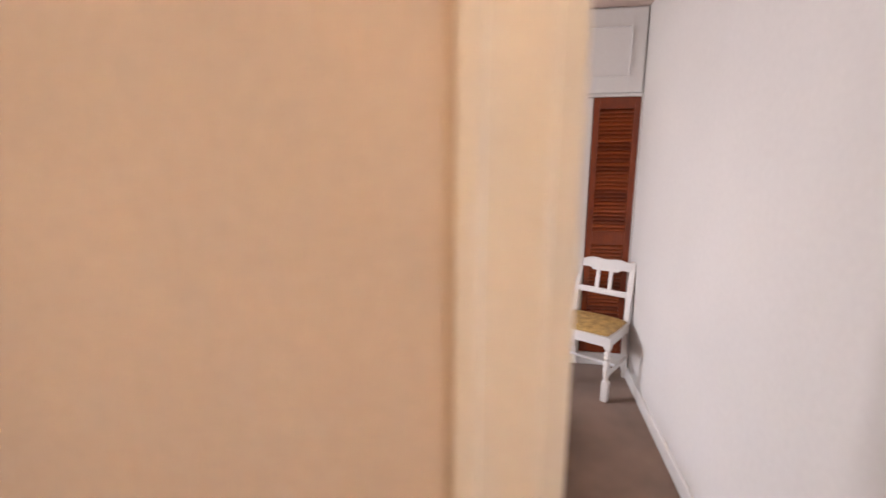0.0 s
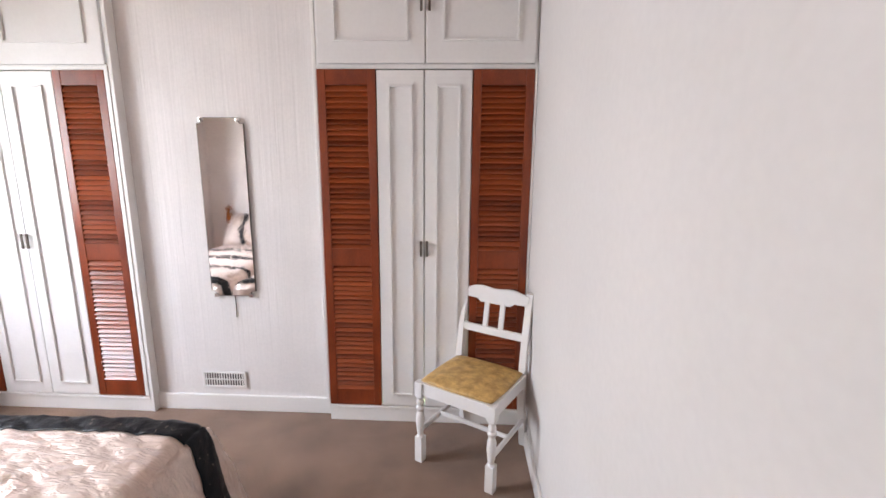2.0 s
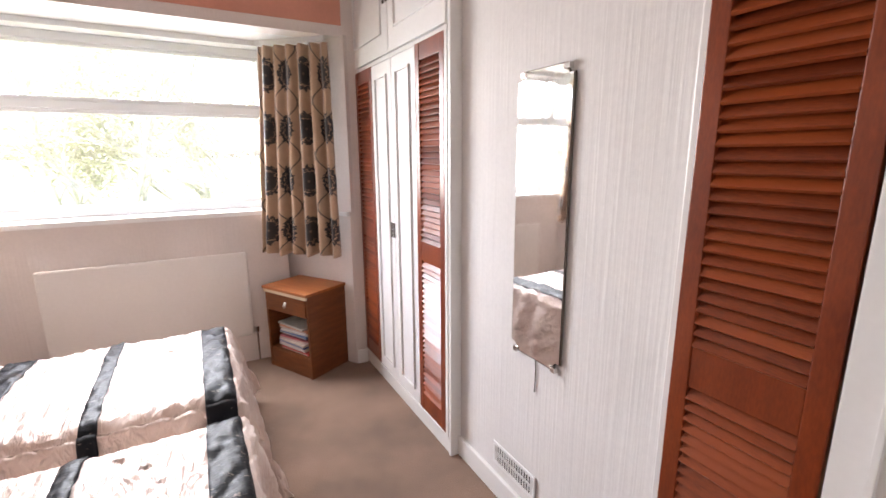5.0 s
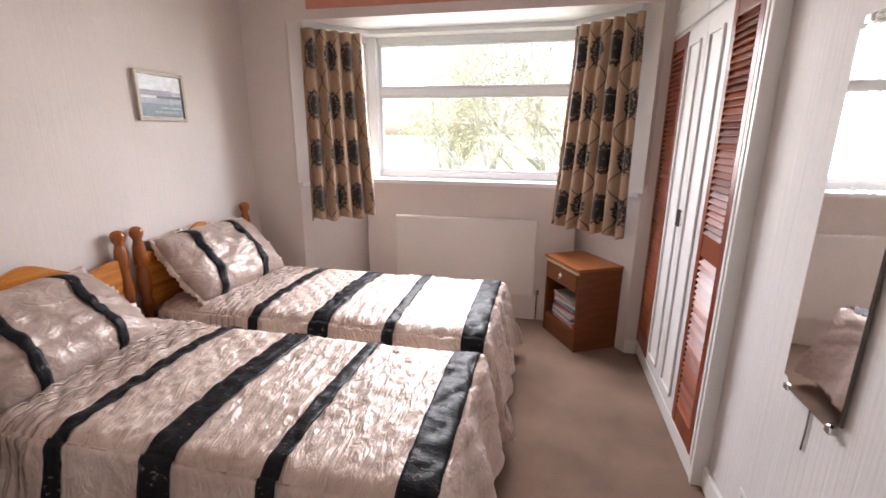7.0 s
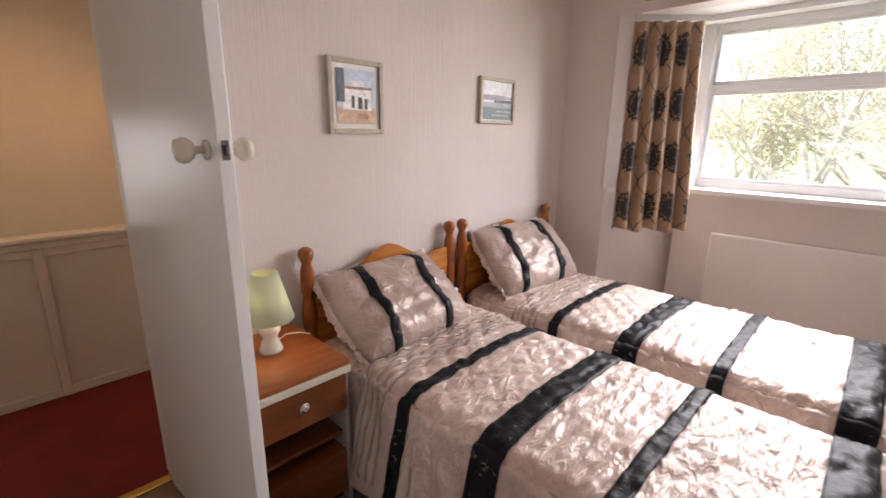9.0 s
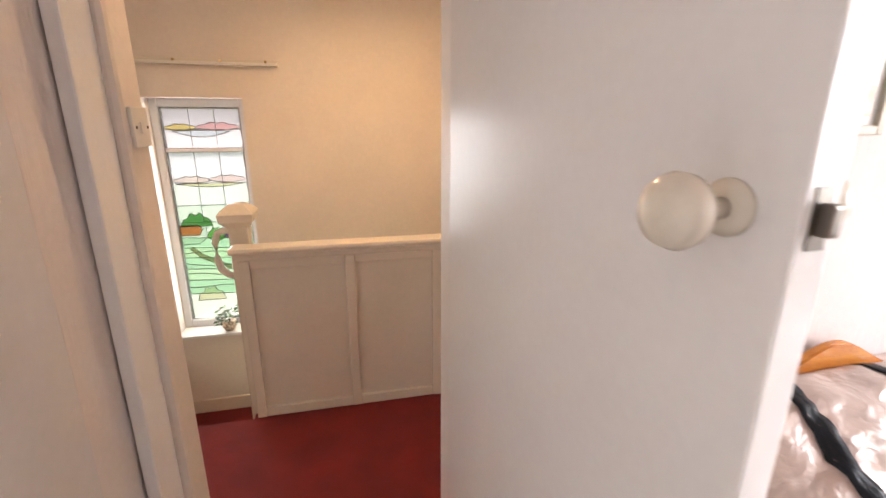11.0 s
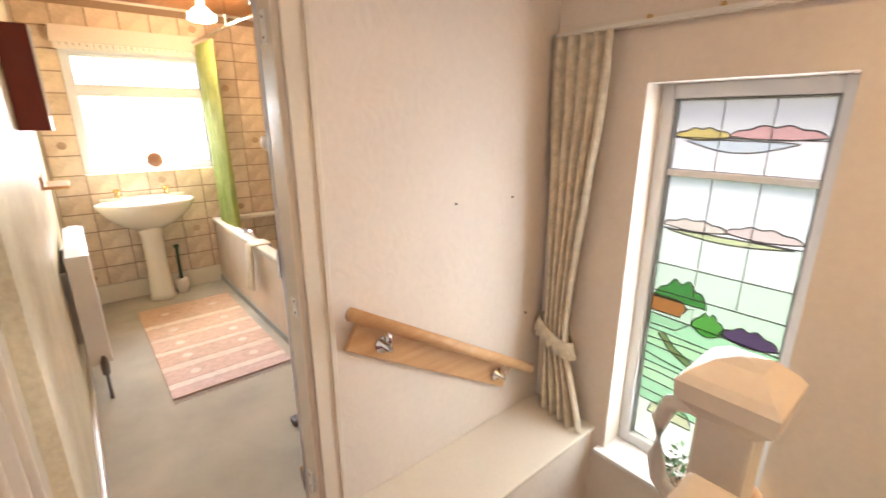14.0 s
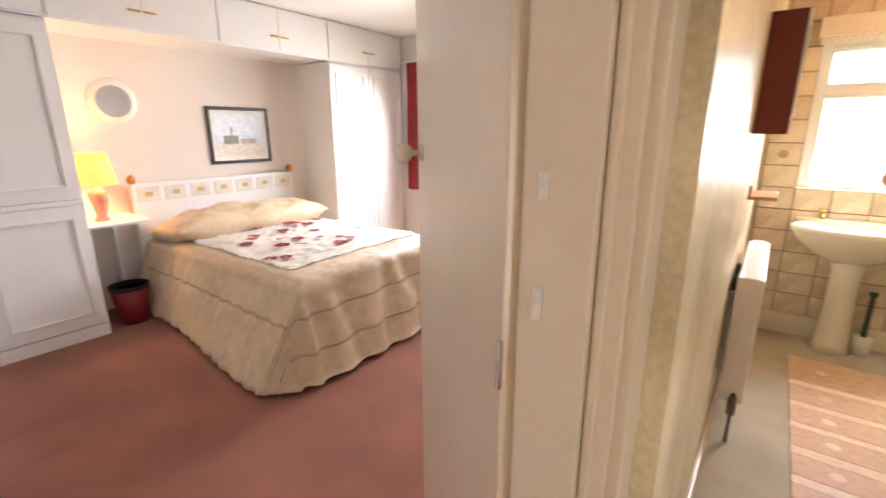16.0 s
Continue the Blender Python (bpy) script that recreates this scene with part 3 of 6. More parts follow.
# ---- structure: second bedroom ----
structure("floor_bedroom_two", cube(1.1201, 0.3801, -0.2, 5.7, 4.55, -0.0005), PINK_CARPET, "dusty pink fitted carpet", "floor")
structure("ceiling_bedroom_two", cube(1.12, 0.5, H, 5.8, 4.6, H + 0.1), CEILING, "plain white ceiling", "ceiling")
structure("wall_bed_two_north", cube(1.12, 4.5, -0.2, 5.7, 4.6, H), mat("peach_wall", (0.76, 0.68, 0.62), 0.8, 0.04, 2, 50, 0.04), "pale peach painted wall behind the double bed")
structure("wall_bed_two_east", wall_mesh("y", 0.5, 4.5, 5.6, 5.7, -0.2, H, [(2.0, 3.75, 0.95, 2.1)]), PLASTER, "pale wall around the second bedroom window")
structure("wall_bed_two_south", cube(2.1, 0.5, -0.2, 5.6, 0.55, H), PLASTER, "plain wall of the second bedroom")
window_unit("window_5", pose(5.66, 3.75, 0, 0, 0, -90), 1.75, 0.95, 2.1, 1.75, "white framed second bedroom window", [0.875])

# ---- structure: outside ----
GRASS = mat("lawn_grass", (0.085, 0.105, 0.05), 0.95, 0.35, 0.4, 30, 0.4, other=(0.11, 0.13, 0.06))
structure("ground", cube(-900, -900, -2.95, 900, 900, -2.75), GRASS, "green lawn and fields around the house", "ground")


# ---- fitted wardrobes ----
def slat_mesh(width):
    bm = cube(-width / 2, -0.004, -0.0215, width / 2, 0.004, 0.0215, 0.0)
    bm.transform(pose(0, 0, 0, -37, 0, 0))
    me = bpy.data.meshes.new("slat")
    bm.normal_update(), bm.to_mesh(me), bm.free()
    me.materials.append(SLAT)
    return me


def louvre_door(parent, x0, x1, z0, z1):
    """A slatted door: stiles, three rails and separate angled slats."""
    bm = bmesh.new()
    st = 0.042
    mid = z0 + 0.865
    for a, b in ((x0, x0 + st), (x1 - st, x1)):
        add_box(bm, a, -0.014, z0, b, 0.014, z1, 0.003)
    rails = ((z0, z0 + 0.1), (mid - 0.045, mid + 0.055), (z1 - 0.075, z1))
    for c, d in rails:
        add_box(bm, x0 + st, -0.012, c, x1 - st, 0.012, d, 0.002)
    d = part("louvre_door", bm, LOUVRE, parent, "mahogany-stained slatted louvre door")
    add = slat_mesh(x1 - x0 - 2 * st)
    for lo, hi in ((rails[0][1], rails[1][0]), (rails[1][1], rails[2][0])):
        n = round((hi - lo) / 0.027)
        for i in range(n):
            s = new("slat", add)
            s.parent = d
            s.location = ((x0 + x1) / 2, 0.0, lo + (i + 0.5) * (hi - lo) / n)
            s.rotation_euler.x = radians(random.uniform(-5, 5))
    # black sheet put in as the shade seen between the slats
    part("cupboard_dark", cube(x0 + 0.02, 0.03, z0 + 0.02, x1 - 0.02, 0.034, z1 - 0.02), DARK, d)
    return d


def panel_door(parent, x0, x1, z0, z1, inset, handle_x=None, handle_z=None, name="panel_door"):
    """A plain white door with a planted bead moulding and a bar handle."""
    d = part(name, cube(x0 + 0.003, -0.012, z0, x1 - 0.003, 0.006, z1, 0.003), WHITE, parent)
    a, b, c, e = x0 + inset, x1 - inset, z0 + inset * 1.2, z1 - inset * 1.2
    bm = bmesh.new()
    for q in ((a, c, a + 0.012, e), (b - 0.012, c, b, e), (a + 0.012, c, b - 0.012, c + 0.012), (a + 0.012, e - 0.012, b - 0.012, e)):
        add_box(bm, q[0], -0.023, q[1], q[2], -0.012, q[3], 0.002)
    part("bead_moulding", bm, WHITE, d)
    if handle_x is not None:
        h = part("handle", cube(handle_x - 0.006, -0.03, handle_z - 0.042, handle_x + 0.006, -0.021, handle_z + 0.042, 0.003), DARK_METAL, d, "slim aged metal bar handle")
        for dz in (-0.032, 0.032):
            part("post", cube(handle_x - 0.004, -0.0215, handle_z + dz - 0.005, handle_x + 0.004, -0.012, handle_z + dz + 0.005), CHROME, h)
    return d


def wardrobe(x0, y, xs, x_end, label):
    """A fitted alcove wardrobe: louvre door, two panel doors, louvre door, with cupboards above it."""
    w = thing("fitted_wardrobe", pose(0, y, 0), label, "wardrobe", "fitted wardrobes")
    top = 1.935
    part("plinth", cube(x0 + 0.001, -0.004, 0.0, x_end, 0.03, 0.098, 0.004), GLOSS, w)
    part("plinth_moulding", cube(x0 + 0.001, -0.012, 0.078, x_end, -0.004, 0.096, 0.004), GLOSS, w)
    bm = bmesh.new()
    if xs[0] - x0 > 0.012:
        add_box(bm, x0 + 0.001, -0.012, 0.098, xs[0] - 0.002, 0.03, top + 0.02, 0.003)
    if x_end - xs[4] > 0.008:
        add_box(bm, xs[4] + 0.002, -0.014, 0.098, x_end, 0.045, top + 0.02, 0.003)
    add_box(bm, x0 + 0.001, -0.002, top + 0.003, x_end, 0.03, top + 0.022, 0.002)
    part("face_frame", bm, GLOSS, w)
    louvre_door(w, xs[0], xs[1] - 0.002, 0.105, top)
    louvre_door(w, xs[3] + 0.002, xs[4], 0.105, top)
    panel_door(w, xs[1], xs[2], 0.105, top - 0.004, 0.058, xs[2] - 0.016, 1.03)
    panel_door(w, xs[2], xs[3], 0.105, top - 0.004, 0.058, xs[2] + 0.016, 1.03)
    c = thing("overhead_cupboard", pose(0, y, top + 0.024), "white overhead cupboard with beaded doors above the wardrobe", "cupboard", "overhead cupboards")
    mid = (x0 + x_end) / 2
    part("carcass", cube(x0 + 0.001, 0.008, 0, x_end, 0.05, H - top - 0.026), GLOSS, c)
    for a, b, hx in ((x0 + 0.012, mid, mid - 0.02), (mid, x_end - 0.012, mid + 0.02)):
        panel_door(c, a, b, 0.004, H - top - 0.04, 0.085, hx, 0.28, "cupboard_door")
    return w


wardrobe(-0.11, 3.5, (-0.104, 0.195, 0.438, 0.681, 0.985), 0.9985, "fitted alcove wardrobe with two mahogany louvre doors and two white doors")
wardrobe(-2.448, 3.522, (-2.37, -2.088, -1.795, -1.505, -1.225), -1.2005, "fitted alcove wardrobe beside the bay with mahogany louvre doors")
structure("trim_wardrobe", cube(-1.2, 3.512, 0.0, -1.178, 3.5695, H, 0.004), GLOSS, "white timber edge strip beside the wardrobe", "trim")
structure("trim_wardrobe_two", cube(-0.132, 3.505, 0.1005, -0.1105, 3.5695, H, 0.004), GLOSS, "white timber edge strip beside the wardrobe", "trim")

# ---- chimney breast: mirror and vent ----
wm = thing("wall_mirror", pose(-0.66, 3.57, 0.72), "tall frameless wall mirror held by chrome clips", "mirror")
bm = cube(-0.13, -0.012, 0, 0.13, -0.006, 0.986)
es = [e for e in bm.edges if abs(e.verts[0].co.y - e.verts[1].co.y) > 0.004]
bmesh.ops.bevel(bm, geom=es, offset=0.03, segments=3, affect="EDGES")
part("mirror_edge", bm, DARK_METAL, wm, "dark ground mirror edge")
bm = cube(-0.126, -0.0145, 0.004, 0.126, -0.0125, 0.982)
es = [e for e in bm.edges if abs(e.verts[0].co.y - e.verts[1].co.y) > 0.0015]
bmesh.ops.bevel(bm, geom=es, offset=0.028, segments=3, affect="EDGES")
part("mirror_glass", bm, MIRROR, wm)
for cx, cz in ((-0.1, 0.005), (0.1, 0.005), (-0.1, 0.975), (0.1, 0.975)):
    part("clip", cube(cx - 0.012, -0.02, cz - 0.01, cx + 0.012, 0, cz + 0.01, 0.003), CHROME, wm)
part("cord", tube([(0.0, -0.004, -0.0), (0.003, -0.004, -0.06), (0.0, -0.004, -0.13)], 0.0025), DARK_METAL, wm, "short dark hanging cord")
v = thing("wall_vent", pose(-0.766, 3.57, 0.145), "white painted slotted air vent grille", "vent")
# dark sheet stands for the shade inside the vent slots
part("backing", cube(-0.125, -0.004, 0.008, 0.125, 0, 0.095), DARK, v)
bm = bmesh.new()
for q in ((-0.133, 0, 0.133, 0.014), (-0.133, 0.09, 0.133, 0.104), (-0.133, 0.014, -0.117, 0.09), (0.117, 0.014, 0.133, 0.09)):
    add_box(bm, q[0], -0.01, q[1], q[2], -0.0042, q[3], 0.002)
part("frame", bm, WHITE, v)
for i in range(15):
    x = -0.109 + i * 0.0156
    part("slat", cube(x - 0.003, -0.009, 0.014, x + 0.003, -0.0045, 0.09), WHITE, v)
part("bar", cube(-0.117, -0.0088, 0.048, 0.117, -0.0046, 0.056), WHITE, v)


# ---- beds ----
def soft(t):
    return t * t * (3 - 2 * t)


def cover_point(s, v, half, length, r, top, floor, flare, seed, wrinkle=0.006, tuck=0.28, tuck_y=None, spread=0.0):
    """A point of a bedspread: s across (0 in the middle), v along from the head; past the mattress edges it hangs."""
    def bend(d, flare):
        if d <= -r:
            return d, 0.0
        a = (d + r) / r
        if a < math.pi / 2:
            return -r + r * math.sin(a), r * (1 - math.cos(a))
        return flare * (d - r * (math.pi / 2 - 1)), r + d - r * (math.pi / 2 - 1)
    ox, dx = bend(abs(s) - half, flare * (1 + spread * soft(min(1.0, max(0.0, (v - 0.7) / 1.5)))))
    oy, dy = bend(v - length, flare)
    x = math.copysign(half + ox, s) if abs(s) > 1e-9 else 0.0
    y = length + oy
    drop = (dx ** 3 + dy ** 3) ** (1 / 3)
    if dx > r and dy > r:
        k = min(dx, dy) - r
        x -= math.copysign(tuck * k, s)
        y -= (tuck if tuck_y is None else tuck_y) * k
        drop = max(dx, dy)
    p = Vector((s * 7 + seed, v * 7, seed))
    n1 = noise.noise(p * 0.45)
    n2 = noise.noise(Vector((s * 16 + seed, v * 34, seed)))
    n3 = noise.noise(Vector((s * 30, v * 62 + seed, seed)))
    hang = min(1.0, drop / 0.2)
    ridge = 1 - 2.2 * abs(noise.noise(Vector((s * 9 + 3 * seed, v * 20 + s * 6, seed))))
    k1, k2 = soft(min(1.0, max(0.0, (v - 0.99) / 0.09))), soft(min(1.0, max(0.0, (v - 1.36) / 0.06)))
    stitch = (1 - k1) * min(abs(math.sin(math.pi * (s + v) / 0.115)), abs(math.sin(math.pi * (s - v) / 0.115)))
    stitch += k1 * (1 - k2) * abs(math.sin(math.pi * v / 0.052 + 3.5 * n1)) + k2 * abs(math.sin(math.pi * (s * 0.55 + v) / 0.105 + 0.4 * n1))
    lift = (n1 * 1.6 + n2 * 0.7 + n3 * 0.9 + 0.7 * ridge + 1.6 * math.sqrt(stitch) - 1.0) * wrinkle
    if hang > 0.2:
        wave = 0.018 * hang * math.sin((v if dx > dy else s) * 21 + 2 * n1 + seed)
        if dx >= dy:
            x += math.copysign(wave + lift * 0.5, s)
        if dy >= dx:
            y += wave + lift * 0.5
    z = max(floor + 0.01 * (1 + n1), top - drop + lift * (1 - hang))
    z += -0.02 * (s / half) ** 2 * (1 - hang) if abs(s) < half else 0
    return Vector((x, y, z))


def cover(name, parent, material, half, length, r, top, floor, flare, s0, s1, v0, v1, seed, label="", out=0.0, step=0.022, wrinkle=0.008, thick=0.008, tuck=0.28, tuck_y=None, spread=0.0):
    bm = bmesh.new()
    ns, nv = max(3, round((s1 - s0) / step)), max(2, round((v1 - v0) / step))
    grid = [[bm.verts.new(cover_point(s0 + (s1 - s0) * i / ns, v0 + (v1 - v0) * j / nv, half, length, r, top, floor, flare, seed, wrinkle, tuck, tuck_y, spread)) for j in range(nv + 1)] for i in range(ns + 1)]
    for i in range(ns):
        for j in range(nv):
            bm.faces.new((grid[i][j], grid[i + 1][j], grid[i + 1][j + 1], grid[i][j + 1]))
    bm.normal_update()
    if out:
        for vert in bm.verts:
            vert.co += vert.normal * out
    ob = part(name, bm, material, parent, label, True)
    mod = ob.modifiers.new("thickness", "SOLIDIFY")
    mod.thickness, mod.offset = thick, -1
    return ob


def cushion(w, d, t, seed, n=26, frill=0.0):
    """A plump pillow lying flat, w by d, t thick, with uneven edges."""
    bm = bmesh.new()
    rows = []
    for side in (1, -1):
        rows.append([])
        for i in range(n + 1):
            rows[-1].append([])
            for j in range(n + 1):
                a, b = 2 * i / n - 1, 2 * j / n - 1
                puff = max(0.0, (1 - abs(a) ** 2.6) * (1 - abs(b) ** 2.6)) ** 0.55
                nz = noise.noise(Vector((a * 2.3 + seed, b * 2.3, side))) * 0.3 + noise.noise(Vector((a * 6 + seed, b * 7, side))) * 0.2
                pinch = 1 - 0.05 * (a * a * b * b)
                rows[-1][-1].append(bm.verts.new((a * w / 2 * pinch, b * d / 2 * pinch, side * t / 2 * puff * (1 + nz))))
    for k, g in enumerate(rows):
        for i in range(n):
            for j in range(n):
                f = (g[i][j], g[i + 1][j], g[i + 1][j + 1], g[i][j + 1])
                bm.faces.new(f if k == 0 else f[::-1])
    bmesh.ops.remove_doubles(bm, verts=bm.verts, dist=1e-5)
    return bm


def ribbon(w, d, t, seed, a0, a1):
    """A strip lying on a cushion's top between two shares of its width."""
    bm = bmesh.new()
    n, grid = 26, []
    for i in range(4):
        grid.append([])
        for j in range(n + 1):
            b = 2 * j / n - 1
            a = a0 + (a1 - a0) * i / 3 + 0.06 * b + 0.10 * noise.noise(Vector((b * 2.2, seed, a0 * 9)))
            puff = max(0.0, (1 - abs(a) ** 2.6) * (1 - abs(b) ** 2.6)) ** 0.55
            nz = noise.noise(Vector((a * 2.3 + seed, b * 2.3, 1))) * 0.3 + noise.noise(Vector((a * 6 + seed, b * 7, 1))) * 0.2
            pinch = 1 - 0.05 * (a * a * b * b)
            grid[-1].append(bm.verts.new((a * w / 2 * pinch, b * d / 2 * pinch, t / 2 * puff * (1 + nz) + 0.006)))
    for i in range(3):
        for j in range(n):
            bm.faces.new((grid[i][j], grid[i + 1][j], grid[i + 1][j + 1], grid[i][j + 1]))
    return bm


def frill_edge(w, d, wide, seed):
    """A ruffled border round a cushion."""
    bm = bmesh.new()
    pts, n = [], 420
    for k in range(n):
        a = 2 * math.pi * k / n
        c, s = math.cos(a), math.sin(a)
        q = max(abs(c), abs(s)) ** 0.85
        pts.append((c / q * w / 2 * 0.97, s / q * d / 2 * 0.97, c, s, k))
    inner = [bm.verts.new((x, y, 0)) for x, y, *_ in pts]
    outer = [bm.verts.new((x + c * wide, y + s * wide, 0.007 * math.sin(k * 0.8 + 1.5 * math.sin(k * 0.11)) + 0.012 * math.sin(k * 0.19 + seed) - 0.012)) for x, y, c, s, k in pts]
    for k in range(n):
        bm.faces.new((inner[k], outer[k], outer[(k + 1) % n], inner[(k + 1) % n]))
    return bm


def single_bed(x, seed, label):
    """A single bed with a pine headboard, a satin quilt with black bands and a frilled pillow; head against the wall."""
    b = thing("single_bed", pose(x, 0.757, 0), label, "bed", "twin beds")
    hw = 0.435
    for s in (-1, 1):
        prof = [(0.027, 0), (0.027, 0.52), (0.031, 0.53), (0.031, 0.545), (0.022, 0.56), (0.03, 0.60), (0.034, 0.65), (0.028, 0.71), (0.021, 0.745), (0.03, 0.755), (0.032, 0.80), (0.029, 0.845), (0.022, 0.87), (0.02, 0.885), (0.03, 0.905), (0.033, 0.925), (0.028, 0.942), (0.012, 0.952)]
        part("bedpost", lathe(prof, 22, pose(s * hw, 0.045, 0)), PINE_DARK, b, "turned varnished pine bedpost", True)
    out = [(-hw + 0.02, 0.5), (hw - 0.02, 0.5)]
    for i in range(33):
        u = 1 - 2 * i / 32
        zc = 0.80 + 0.095 * math.exp(-(u / 0.34) ** 2) - 0.02 * math.exp(-((abs(u) - 0.62) / 0.16) ** 2) + 0.012 * abs(u)
        out.append((u * (hw - 0.02), zc))
    bm = extrude_outline(out, 0.024, 0.005)
    bm.transform(pose(0, 0.034, 0))
    part("headboard", bm, PINE, b, "curved varnished pine headboard")
    half, length, top = 0.43, 1.92, 0.545
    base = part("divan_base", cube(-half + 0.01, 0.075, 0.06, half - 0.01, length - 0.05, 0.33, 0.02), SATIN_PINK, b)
    for sx in (-1, 1):
        for yy in (0.2, length - 0.2):
            part("castor", lathe([(0.025, 0), (0.025, 0.062)], 12, pose(sx * 0.34, yy, 0)), DARK_METAL, base)
    part("mattress", cube(-half + 0.01, 0.075, 0.33, half - 0.01, length - 0.04, top - 0.03, 0.04), SATIN, b)
    kw = dict(half=half, length=length - 0.03, r=0.075, top=top, floor=0.06, flare=0.2, seed=seed, tuck=-0.1)
    quilt = cover("quilt", b, SATIN, s0=-0.86, s1=0.86, v0=0.10, v1=length + 0.40, label="crumpled champagne satin quilt", step=0.0115, wrinkle=0.0062, **kw)
    for a, e in ((0.645, 0.70), (0.985, 1.09), (1.365, 1.42), (1.75, 1.86)):
        cover("black_band", quilt, BLACK_SATIN, s0=-0.855, s1=0.855, v0=a, v1=e, out=0.006, label="black satin band", thick=0.003, step=0.0115, wrinkle=0.0062, **kw)
    for k in range(5):
        cover("ruched_seam", quilt, SATIN_PINK, s0=-0.80, s1=0.80, v0=0.42 + 0.035 * k, v1=0.432 + 0.035 * k, out=0.005, wrinkle=0.009, thick=0.003, step=0.012, half=half, length=length - 0.03, r=0.075, top=top, floor=0.06, flare=0.2, seed=seed, tuck=-0.1)
    for k in range(7):
        sx, vy = random.uniform(-0.42, 0.42), random.choice((0.82, 1.22, 1.58, 2.0)) + random.uniform(-0.09, 0.09)
        c = cover_point(sx, vy, half, length - 0.03, 0.075, top, 0.06, 0.2, seed, 0.0062)
        if vy > length - 0.05:
            continue
        bmf = bmesh.new()
        for j in range(5):
            a = 2 * math.pi * j / 5 + k
            bmf.faces.new([bmf.verts.new(c + Vector((0.011 * math.cos(a) + 0.009 * math.cos(t), 0.011 * math.sin(a) + 0.009 * math.sin(t), 0.0062))) for t in (0, 1.05, 2.1, 3.14, 4.19, 5.24)])
        part("flower", bmf, GOLD_FLORAL, quilt)
    return b


def bed_pillow(x, y, z, tilt, turn, seed, w, label):
    p = thing("pillow", pose(x, y, z, tilt, 0, turn), label, "pillow", "bed pillows")
    d, t = 0.46, 0.19
    part("pillowcase", cushion(w, d, t, seed), SATIN_PINK, p, "", True)
    fr = part("frill", frill_edge(w, d, 0.035, seed), SATIN, p, "gathered satin frill", True)
    fr.modifiers.new("thickness", "SOLIDIFY").thickness = 0.004
    for a0, a1 in ((-0.50, -0.36), (0.42, 0.55)):
        rb = part("black_ribbon", ribbon(w, d, t, seed, a0, a1), BLACK_SATIN, p, "black flocked ribbon", True)
        rb.modifiers.new("thickness", "SOLIDIFY").thickness = 0.003
    return p


single_bed(-0.725, 1.3, "pine single bed with champagne satin quilt beside the lamp")
single_bed(-1.70, 4.7, "pine single bed with champagne satin quilt beside the bay")
bed_pillow(-0.65, 0.985, 0.675, -38, 3, 2.2, 0.68, "champagne satin pillow with black ribbons against the headboard")
bed_pillow(-1.69, 0.975, 0.70, -46, -5, 6.1, 0.72, "plump champagne satin pillow with black ribbons")


# ---- bedside cabinets and lamp ----
def ring_pull(parent, m):
    k = part("ring_pull", lathe([(0.016, 0), (0.016, 0.004), (0.008, 0.008)], 18, m), CHROME, parent, "chrome ring pull", True)
    pts = [m @ Vector((0.014 * math.sin(a), -0.012 - 0.012 * math.cos(a), 0.01)) for a in (2 * math.pi * i / 16 for i in range(17))]
    part("ring", tube(pts, 0.0025, 8), CHROME, k, "", True)


ns = thing("bedside_cabinet", pose(-0.03, 0.775, 0), "teak veneer bedside cabinet with a cream-edged drawer and open base", "cabinet", "bedside cabinets")
part("tabletop", cube(-0.19, 0, 0.605, 0.205, 0.44, 0.625, 0.004), TEAK_TOP, ns)
for sx in (-0.18, 0.18):
    part("side_panel", cube(sx - 0.008, 0.005, 0, sx + 0.008, 0.42, 0.605), mat("grey_side", (0.34, 0.31, 0.29), 0.5, 0.06), ns)
part("back_panel", cube(-0.172, 0.005, 0.02, 0.172, 0.015, 0.6), TEAK, ns)
part("edge_strip", cube(-0.188, 0.42, 0.578, 0.2, 0.446, 0.604, 0.003), mat("cream_strip", (0.62, 0.57, 0.47), 0.4, 0.08), ns)
dr = part("drawer", cube(-0.172, 0.05, 0.43, 0.172, 0.438, 0.575, 0.004), TEAK, ns)
ring_pull(dr, pose(0.0, 0.438, 0.505, -90, 0, 0))
part("shelf", cube(-0.172, 0.03, 0.30, 0.172, 0.40, 0.315, 0.003), TEAK, ns)
part("lower_drawer", cube(-0.172, 0.05, 0.06, 0.172, 0.42, 0.24, 0.004), TEAK, ns)
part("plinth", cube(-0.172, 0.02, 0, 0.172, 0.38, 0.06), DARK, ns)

na = thing("bedside_cabinet", pose(-2.27, 3.09, 0, 0, 0, 28.5), "teak veneer cabinet with one drawer and a magazine shelf", "cabinet", "bedside cabinets")
W, D, T = 0.42, 0.355, 0.585
part("tabletop", cube(-W - 0.008, -0.008, T - 0.02, 0.008, D, T, 0.004), TEAK_TOP, na)
part("edge_strip", cube(-W, -0.004, T - 0.04, 0, 0.01, T - 0.0205, 0.002), mat("pale_strip", (0.55, 0.44, 0.30), 0.4, 0.08), na)
for sx in (-W, -0.016):
    part("side_panel", cube(sx, 0.011, 0.0, sx + 0.016, D, T - 0.0205), TEAK, na)
part("back_panel", cube(-W + 0.016, D - 0.01, 0.05, -0.016, D, T - 0.021), TEAK, na)
dr = part("drawer", cube(-W + 0.018, 0.004, T - 0.165, -0.018, D - 0.02, T - 0.045, 0.004), TEAK, na)
ring_pull(dr, pose(-W / 2, 0.004, T - 0.1, 90, 0, 0))
part("shelf", cube(-W + 0.016, 0.02, 0.13, -0.016, D - 0.01, 0.142), TEAK, na)
